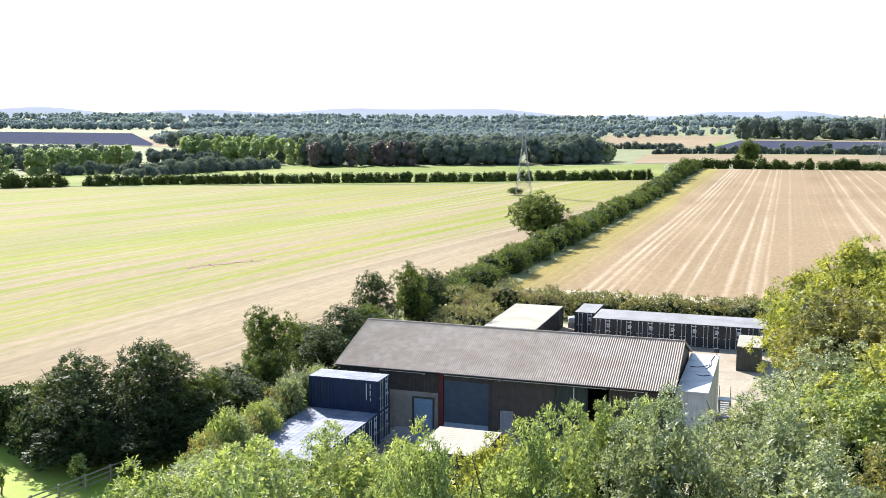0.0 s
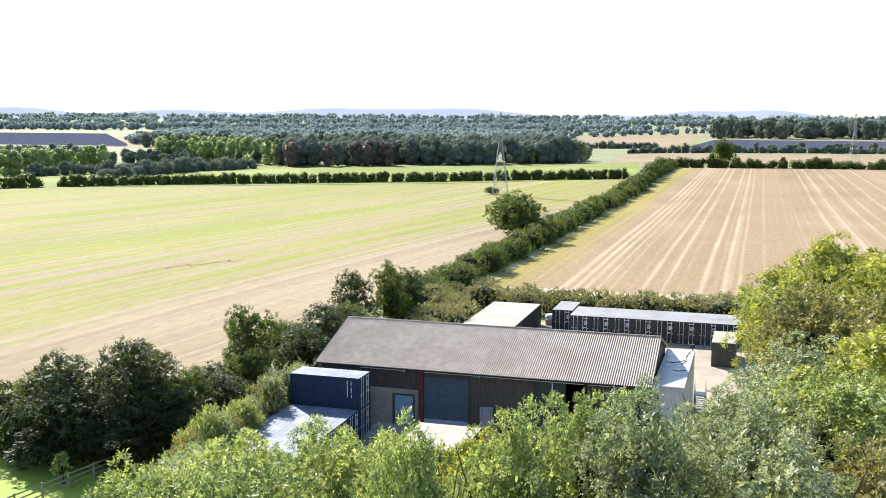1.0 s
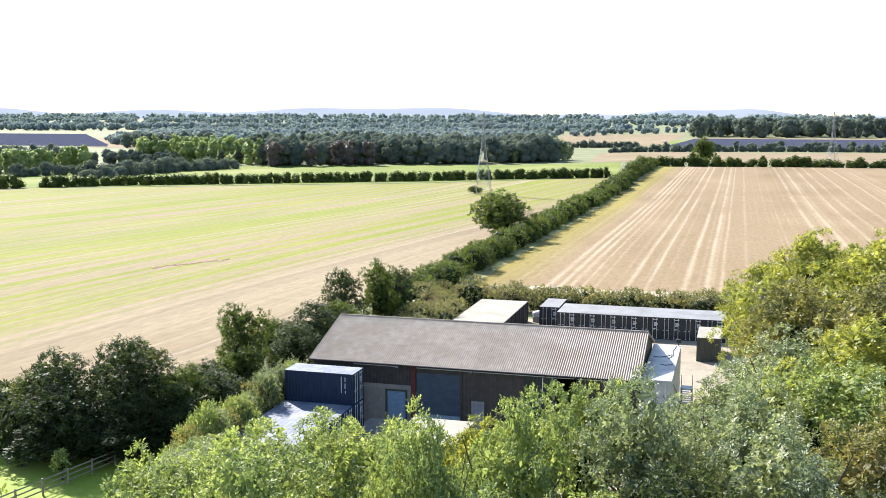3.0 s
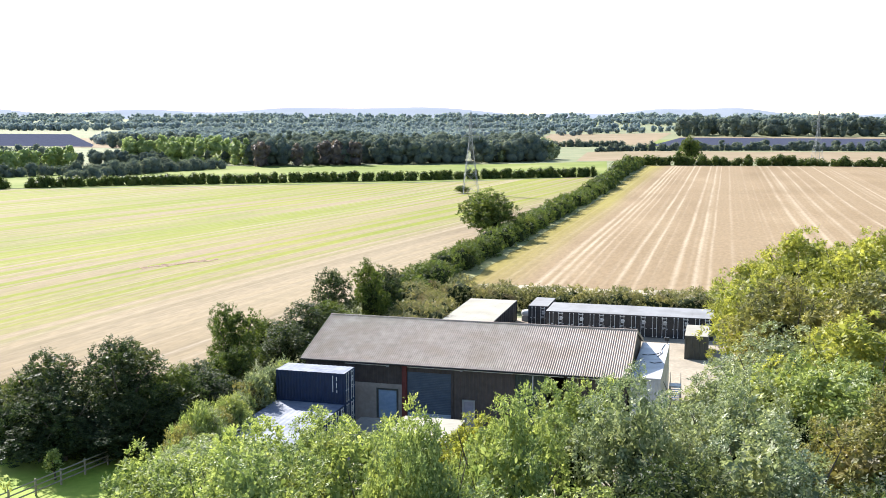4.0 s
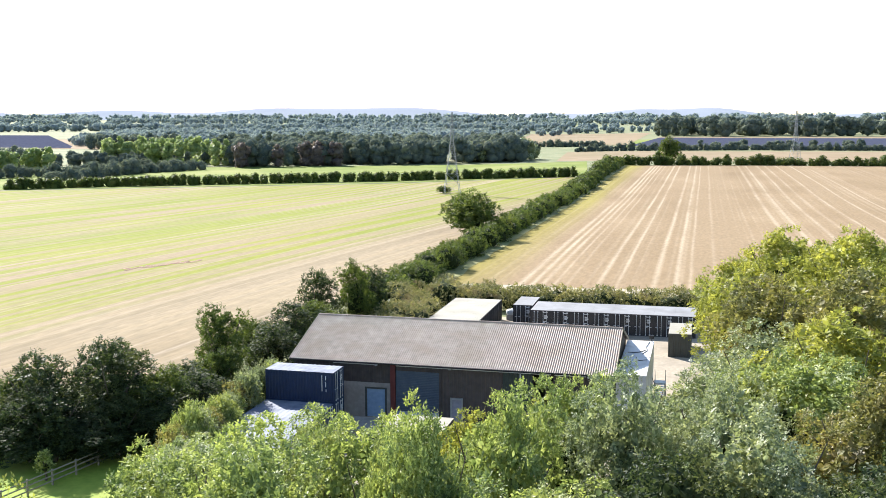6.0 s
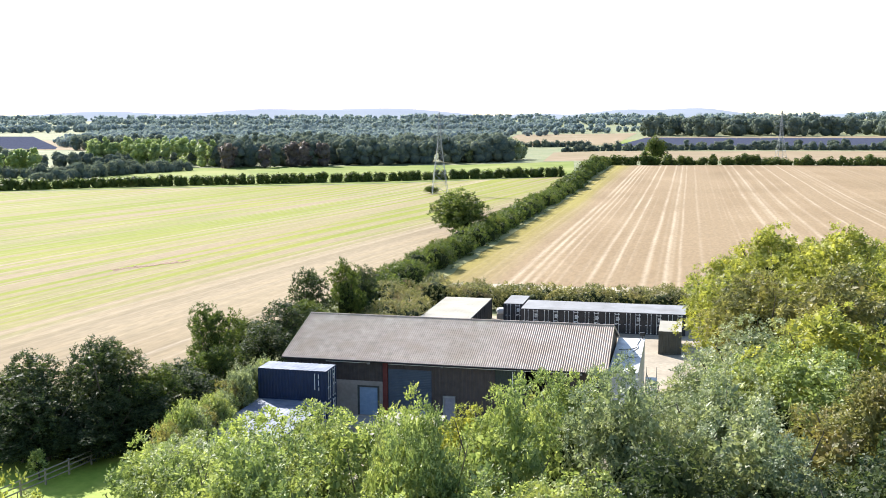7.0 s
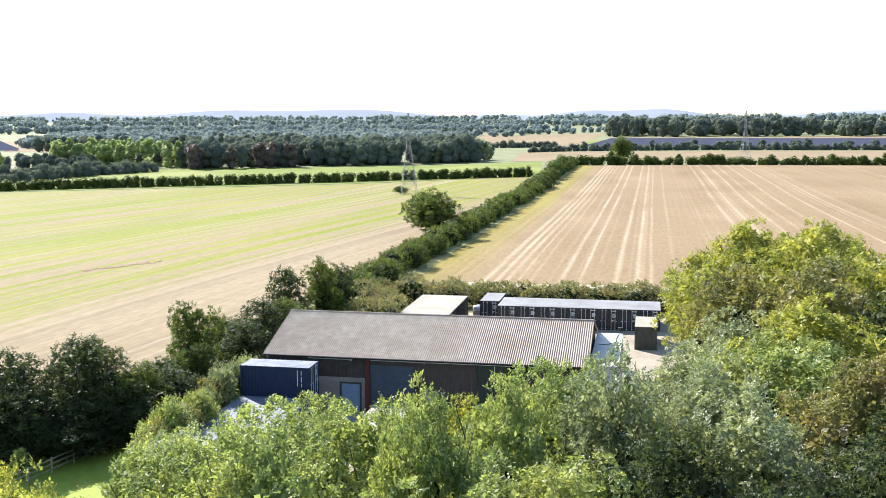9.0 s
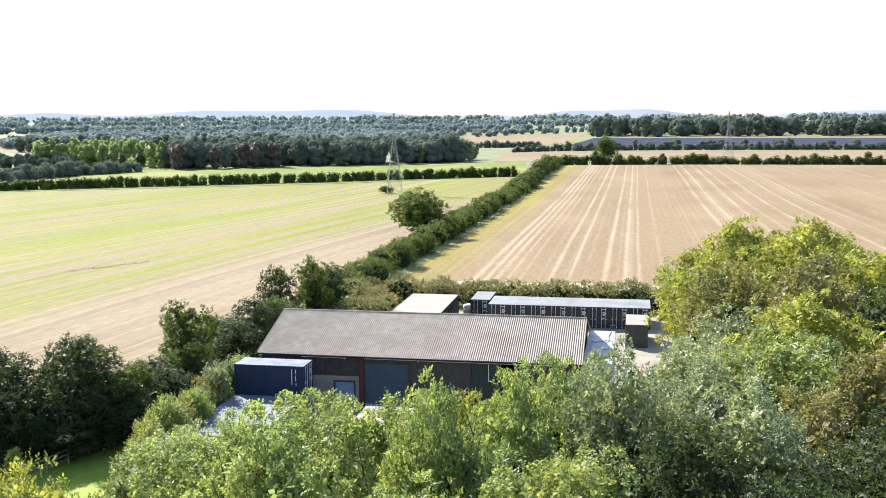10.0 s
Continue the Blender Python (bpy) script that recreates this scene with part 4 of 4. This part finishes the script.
def pylon(x, y, height, label):
    t = thing("electricity_pylon", pose(x, y, float(ground_z(x, y)), 0, 0, 20), label, "pylon", "lattice pylons")
    half = lambda z: 2.9 - 2.25 * min(z / (height * 0.62), 1) - 0.45 * max(0, z / height - 0.62) / 0.38
    levels = [0, 0.13, 0.25, 0.36, 0.46, 0.55, 0.62, 0.70, 0.78, 0.86, 0.93, 1.0]
    for sx, sy in ((-1, -1), (1, -1), (1, 1), (-1, 1)):
        bm = bmesh.new()
        for a, b in zip(levels[:-1], levels[1:]):
            za, zb = a * height, b * height
            rod(bm, (sx * half(za), sy * half(za), za), (sx * half(zb), sy * half(zb), zb), 0.085, 0.08, 4)
        part("leg", bm, PYLON_STEEL, t)
    for f in range(4):
        bm = bmesh.new()
        c, s = ((-1, -1), (1, -1), (1, 1), (-1, 1))[f], ((1, -1), (1, 1), (-1, 1), (-1, -1))[f]
        for a, b in zip(levels[:-1], levels[1:]):
            za, zb = a * height, b * height
            rod(bm, (c[0] * half(za), c[1] * half(za), za), (s[0] * half(zb), s[1] * half(zb), zb), 0.045, 0.045, 4)
            rod(bm, (s[0] * half(za), s[1] * half(za), za), (c[0] * half(zb), c[1] * half(zb), zb), 0.045, 0.045, 4)
            rod(bm, (c[0] * half(zb), c[1] * half(zb), zb), (s[0] * half(zb), s[1] * half(zb), zb), 0.04, 0.04, 4)
        part("bracing", bm, PYLON_STEEL, t)
    for z, w in ((0.70, 3.3), (0.80, 4.2), (0.90, 3.2)):
        for sgn in (-1, 1):
            bm = bmesh.new()
            tip = (sgn * w, 0, z * height)
            for sy in (-1, 1):
                rod(bm, (sgn * half(z * height), sy * half(z * height), z * height), tip, 0.07, 0.05, 4)
                rod(bm, (sgn * half(z * height), sy * half(z * height), (z + 0.05) * height), tip, 0.06, 0.05, 4)
            arm = part("cross_arm", bm, PYLON_STEEL, t)
            part("insulator", rod(bmesh.new(), tip, (tip[0], 0, tip[2] - 1.3), 0.12, 0.12, 6), PYLON_STEEL, arm)
    return t


pylon(-59.5, 290, 29.6, "grey steel lattice pylon standing in the field")
pylon(79, 545, 30.0, "grey steel lattice pylon by the far hedge")

# ---- solar rows ----


def solar(name, x0, x1, y0, y1, step, slant, label):
    t = thing(name, Matrix(), label, "solar panels", "", "stuff")
    bm = bmesh.new()
    y = y0
    while y < y1:
        xa, xb = x0 + slant * (y - y0), x1 + slant * (y - y0)
        z = float(ground_z((xa + xb) / 2, y))
        for k in range(int((xb - xa) / 24)):
            v = [bm.verts.new(p) for p in ((xa + k * 24, y, z + 0.7), (xa + k * 24 + 23.4, y, z + 0.7), (xa + k * 24 + 23.4, y + 3.6, z + 2.3), (xa + k * 24, y + 3.6, z + 2.3))]
            bm.faces.new(v)
            for px in (1, 12, 22):
                rod(bm, (xa + k * 24 + px, y + 1.8, z - 0.1), (xa + k * 24 + px, y + 1.8, z + 1.45), 0.08, 0.08, 4)
        y += step
    part("panel_row", bm, SOLAR, t)
    return t


solar("solar_farm", -30, 360, 850, 1085, 6.5, 0.05, "rows of dark blue solar panels in a far field")
solar("solar_farm", -1150, -520, 760, 1150, 7.5, -0.75, "rows of dark blue solar panels on a far slope")

# ---- hedges and scrub ----
hedge("hedge", [(-13.0, 44), (-13.7, 70), (-13.6, 120)], 4.6, 2.7, 0.26, 520, LEAF_HEDGE, "uneven dark green field hedge", 11, 0.4, "field hedges")
hedge("hedge", [(-13.6, 120), (-14.1, 200), (-14.6, 300)], 4.9, 2.9, 0.38, 240, LEAF_HEDGE, "uneven dark green field hedge", 12, 0.45, "field hedges")
hedge("hedge", [(-14.6, 300), (-16.3, 400), (-17.3, 510)], 6.2, 4.2, 0.7, 150, LEAF_HEDGE, "uneven dark green field hedge", 13, 0.45, "field hedges", 14, True)
hedge("hedge", [(-26, 394), (-90, 378), (-155, 343), (-218, 306), (-243, 285)], 4.4, 4.0, 0.6, 120, LEAF_HEDGE, "long trimmed dark green hedge", 14, 0.14, "field hedges", 14, True)
hedge("hedge", [(-247, 280), (-275, 245), (-330, 200)], 5.0, 4.6, 0.6, 120, LEAF_HEDGE, "dark green field hedge", 15, 0.25, "field hedges", 14, True)
hedge("hedge", [(-14, 512), (60, 527), (150, 528), (280, 545)], 5.5, 4.0, 0.8, 90, LEAF_HEDGE, "patchy dark hedge at the field end", 16, 0.5, "field hedges", 16, True)
hedge("hedge", [(-70, 750), (60, 790), (340, 810)], 6.0, 4.5, 1.0, 50, WOOD_FAR_HAZE, "dark hedge before the solar rows", 17, 0.4, "field hedges", 30, True)
hedge("hedge", [(-150, 880), (-60, 880)], 7.0, 5.0, 1.1, 50, WOOD_FAR_HAZE, "dark hedge before the distant stubble", 18, 0.4, "field hedges", 30, True)
hedge("hedge", [(-255, 330), (-250, 400), (-240, 430)], 6.5, 5.0, 0.7, 110, WOOD_FAR_HAZE, "dark hedge beside the pasture", 19, 0.4, "field hedges", 16, True)
hedge("hedge", [(-300, 340), (-262, 396), (-235, 440)], 6.0, 5.0, 0.7, 110, WOOD_FAR_HAZE, "dark hedge beside the pasture", 20, 0.4, "field hedges", 16, True)
hedge("scrub_bank", [(-12, 56), (5, 57), (20, 57.5), (42, 58)], 5.0, 1.7, 0.26, 520, LEAF_SCRUB, "tall dry weeds and scrub behind the yard", 21, 0.4)
hedge("scrub_bank", [(-10, 66), (0, 64), (16, 63), (42, 64)], 3.4, 1.0, 0.24, 420, LEAF_SCRUB, "tall dry weeds along the stubble", 22, 0.4)
hedge("scrub_bank", [(-8, 52), (-5, 43), (-7, 34)], 5.0, 2.2, 0.22, 800, LEAF_SCRUB, "green and brown scrub beside the containers", 23, 0.4)
hedge("garden_hedge", [(-20.5, -11.6), (-28, -9.3), (-60, 1)], 3.6, 3.9, 0.26, 700, LEAF_SHADE, "dark shaded garden hedge beside the lawn", 25, 0.14)

# ---- far woods ----


def scatter(seed, n, corner, u, v, r, h):
    rng = np.random.default_rng(seed)
    out = []
    for _ in range(n):
        a, b = rng.random(), rng.random()
        s = 0.75 + 0.5 * rng.random()
        out.append((corner[0] + u[0] * a + v[0] * b, corner[1] + u[1] * a + v[1] * b, r * s, h * (0.82 + 0.3 * rng.random())))
    return out


wood("wood", scatter(31, 125, (-230, 464), (150, 112), (-30, 50), 7.4, 17), WOOD_FAR_HAZE, "dense dark green broadleaf wood", 31, 520, 0.95)
wood("wood", scatter(32, 8, (-234, 458), (70, 42), (-4, 10), 6.0, 16.5), LEAF_COPPER, "dark copper-leaved trees at the wood's edge", 32, 300, 1.5)
wood("wood", scatter(33, 26, (-108, 560), (34, 46), (-10, 20), 5.5, 15), LEAF_GREY, "paler grey-green trees at the wood's end", 33, 300, 1.3)
wood("poplar_stand", scatter(34, 46, (-318, 462), (80, 14), (-20, 60), 4.2, 18), LEAF_POPLAR, "light yellow-green poplar stand", 34, 300, 1.15)
wood("wood", scatter(35, 60, (-345, 290), (40, 140), (-80, 20), 5.5, 14), WOOD_FAR_HAZE, "mixed green trees beyond the west field", 35, 300, 1.15)
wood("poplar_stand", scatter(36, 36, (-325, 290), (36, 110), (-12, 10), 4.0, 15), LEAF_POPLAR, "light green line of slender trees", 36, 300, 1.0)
wood("wood", scatter(37, 150, (-36, 1215), (480, 70), (20, 220), 11, 25), WOOD_FAR_HAZE, "dark distant wood along the skyline", 37, 260, 2.0)
wood("wood", scatter(38, 40, (-330, 440), (110, 60), (-30, 40), 4.5, 9), WOOD_FAR_HAZE, "low dark trees among the hedges", 38, 220, 1.0)
wood("wood", scatter(39, 50, (-500, 740), (230, 80), (-30, 60), 7, 14), WOOD_FAR_HAZE, "belt of distant trees", 39, 220, 1.6)
wood("wood", scatter(40, 420, (-1350, 1400), (1250, 200), (-100, 300), 13, 14), WOOD_DISTANT_HAZE, "belt of distant trees tinted blue with haze", 40, 110, 2.6, False)
wood("wood", scatter(41, 420, (-1900, 2000), (2300, 250), (-100, 700), 22, 17), WOOD_DISTANT_HAZE, "distant woodland tinted blue with haze", 41, 90, 4.8, False)
wood("wood", scatter(42, 330, (-2900, 3000), (4800, 100), (-100, 600), 40, 25), WOOD_DISTANT_HAZE, "farthest woodland tinted blue with haze", 42, 80, 8.0, False)
wood("wood", scatter(43, 60, (-210, 1440), (420, 80), (0, 120), 10, 10), WOOD_DISTANT_HAZE, "distant trees behind the stubble", 43, 200, 2.0, False)
wood("wood", scatter(44, 46, (-190, 700), (60, 200), (-120, 60), 6.5, 13), WOOD_FAR_HAZE, "trees beyond the broadleaf wood", 44, 250, 1.4)
wood("wood", scatter(45, 26, (20, 800), (320, 25), (0, 12), 5, 8), WOOD_FAR_HAZE, "scattered dark trees along the far hedge", 45, 300, 1.0)

wood("wood", scatter(46, 620, (-560, 790), (410, 230), (-250, 520), 10, 10.5), WOOD_DISTANT_HAZE, "scattered trees and copses in the valley", 46, 60, 3.0, False)
wood("wood", scatter(47, 110, (-260, 960), (120, 420), (-160, 60), 9, 9), WOOD_DISTANT_HAZE, "distant copses beyond the broadleaf wood", 47, 90, 2.6, False)

# ---- trees ----
big = make_tree("field_tree", 64, 5.6, 9.4, 1.4, LEAF_HEDGE, 46, 9000, 0.42, "round dark green hedgerow tree", "", 0.3)
place(big, -19.5, 141, (1.08, 1.08, 0.98), 20)
place(big, 9.5, 540, (1.0, 1.0, 1.5), 120)
place(big, -63.5, 293, (0.45, 0.45, 0.28), 60)
remove_thing(big)

hedgerow = make_tree("hedgerow_tree", 62, 3.2, 8.2, 0.2, LEAF_SHADE, 40, 13000, 0.18, "hedgerow tree with leaves darkened for shade", "hedgerow trees", 0.3)
wispy = make_tree("hedgerow_tree", 66, 2.9, 8.2, 0.2, LEAF_HEDGE, 42, 13000, 0.17, "lighter wispy hedgerow tree", "hedgerow trees", 0.25)
for x, y, s, h, a, p in ((-21, -9.5, 1.08, 0.95, 0, 0), (-16.2, -6.8, 1.15, 1.04, 80, 0), (-13.2, -4.5, 0.95, 0.72, 140, 1), (-18.5, -3.5, 1.1, 0.85, 30, 0), (-13.8, 1.0, 0.9, 0.62, 200, 0), (-14.6, 9.5, 0.95, 1.02, 250, 1), (-12.5, 16.5, 0.95, 0.68, 300, 0), (-13.5, 24, 1.0, 0.75, 20, 0), (-14.5, 34.5, 0.85, 0.98, 70, 0), (-12.3, 41.5, 0.85, 1.0, 190, 1), (-12.2, 48, 0.8, 0.8, 270, 0), (-23.5, -8.0, 0.9, 0.72, 310, 1), (-11.5, -1.5, 0.8, 0.6, 15, 0), (-12.6, 5.0, 0.8, 0.66, 110, 1), (-18.5, -11.5, 1.0, 0.7, 160, 0), (-14.4, -9.0, 0.8, 0.55, 230, 0), (-12.2, 28, 0.9, 0.7, 330, 1), (-16.5, 20, 0.9, 0.6, 60, 1), (-17.2, -9.2, 1.1, 0.42, 40, 0), (-20.2, -12.0, 1.1, 0.4, 120, 0), (-15.2, -10.8, 0.9, 0.4, 280, 0), (-12.6, -6.8, 0.95, 0.5, 330, 0)):
    place((hedgerow, wispy)[p], x, y, (s, s, h), a)
remove_thing(hedgerow)
remove_thing(wispy)

SORTS = (
    ("ash_tree", 71, 3.6, 8.6, 5.6, LEAF_FRESH, 40, 0.145, "fresh green ash tree in the belt beside the yard", 0.29),
    ("ash_tree", 72, 3.4, 8.0, 6.0, LEAF_FRESH, 42, 0.14, "fresh green ash tree in the belt beside the yard", 0.27),
    ("willow_tree", 73, 3.6, 8.4, 5.8, LEAF_GREY, 44, 0.135, "grey-green sallow tree in the belt beside the yard", 0.27),
    ("maple_tree", 74, 3.6, 8.6, 5.6, LEAF_YELLOW, 40, 0.145, "yellowing field maple in the belt beside the yard", 0.29),
    # dark sort: shade on the right-hand trees is put into the leaf colour
    ("sycamore_tree", 76, 3.6, 8.6, 5.6, LEAF_SHADE, 42, 0.145, "tree with leaves darkened for shade in the belt beside the yard", 0.29),
    ("hawthorn_tree", 75, 3.5, 8.4, 5.6, LEAF_RUSTY, 40, 0.14, "rusty green hawthorn in the belt beside the yard", 0.29),
)
BELT = (
    (23.2, -33, 14.8, 0, 0.65), (22.2, -42, 16.4, 0, 0.72), (20.0, -46.5, 17.1, 1, 0.62), (17.0, -41, 14.8, 0, 0.85), (26.2, -36, 16.3, 2, 0.8), (28.6, -45.5, 15.4, 4, 1.0),
    (24.4, -48, 15.2, 1, 1.0), (15.5, -50, 16.4, 0, 0.9), (10.5, -46, 14.6, 1, 0.9), (31.6, -39, 15.6, 2, 0.95), (33.5, -26, 15.0, 0, 1.15), (36.5, -33, 15.6, 5, 1.0),
    (32.5, -13, 13.6, 2, 1.1), (37, -18, 15.5, 3, 1.2), (34, -2, 15.2, 5, 1.1), (39, -6, 16.4, 5, 1.2), (32.6, 6, 14.6, 3, 1.05), (31.8, 13, 14.0, 3, 0.95), (36, 13, 16.8, 3, 1.15),
    (40, 6, 16.8, 3, 1.2), (42, 18, 16.4, 3, 1.2), (46, 2, 16.4, 3, 1.3), (45, -12, 16.0, 4, 1.3), (42, -24, 15.6, 5, 1.2), (40, -38, 15.4, 4, 1.2), (35, -46, 15.4, 4, 1.1), (30.5, -30, 14.9, 2, 0.85),
    (28.8, -24, 13.7, 2, 0.9), (19.4, -35.5, 13.4, 3, 0.7), (13.5, -37, 13.2, 0, 0.8), (9.4, -38, 12.5, 1, 0.95), (5.0, -33, 10.4, 2, 0.9), (1.0, -27, 8.0, 2, 0.75), (-2, -22.5, 6.6, 0, 0.6),
    (11.4, -41.5, 13.6, 0, 0.85), (7.2, -30.5, 9.9, 1, 0.8), (3.6, -25.5, 7.6, 0, 0.7),
    (31.5, -50, 15.0, 4, 1.0), (22.6, -50.5, 15.2, 0, 0.95), (20, -53, 15.4, 1, 1.0), (9.8, -54.5, 16.1, 3, 0.7), (33, 20, 11.5, 3, 0.9), (38, 24, 13.5, 0, 1.0), (46, 28, 14.0, 3, 1.1),
)
for near in (True, False):
    kinds = [make_tree(nm, sd, r, ch, cl, mt, lb, 25000 if near else 12000, lf * 1.08 if near else lf * 1.4, tx, "belt trees", ls) for nm, sd, r, ch, cl, mt, lb, lf, tx, ls in SORTS]
    for i, (x, y, top, kind, s) in enumerate(BELT):
        if (y < -20) == near:
            place(kinds[kind], x, y, (s * 1.02, s * 1.02, top / 14.3), 67 * i)
    for t in kinds:
        remove_thing(t)

shrubs = [make_tree("shrub", 91 + k, 1.5, 3.2, 0.0, m, 30, 4800, 0.14, tx, "border shrubs", 0.34) for k, (m, tx) in enumerate(((LEAF_FRESH, "light green shrub in the border beside the blue containers"), (LEAF_GREY, "grey-green shrub in the border beside the blue containers"), (LEAF_RUSTY, "browning shrub in the border beside the blue containers")))]
rng = np.random.default_rng(9)
for k in range(24):
    u = k / 23
    x, y = -4.2 - 3.9 * u ** 0.7 + rng.normal() * 0.4, -22 + 28 * u
    sc = 0.75 + 0.35 * rng.random()
    place(shrubs[(0, 0, 1, 0, 2, 1)[k % 6]], x, y, (sc * 0.98, sc * 0.98, sc * (1.25 + 0.45 * rng.random() + 0.25 * u)), 53 * k)
for t in shrubs:
    remove_thing(t)

sap = make_tree("sapling", 81, 0.55, 1.9, 0.5, LEAF_FRESH, 10, 900, 0.13, "young staked sapling on the lawn", "saplings")
place(sap, -16.6, -15.4, (1, 1, 1), 10)
place(sap, -20.5, -18.6, (0.8, 0.8, 0.9), 100)
remove_thing(sap)
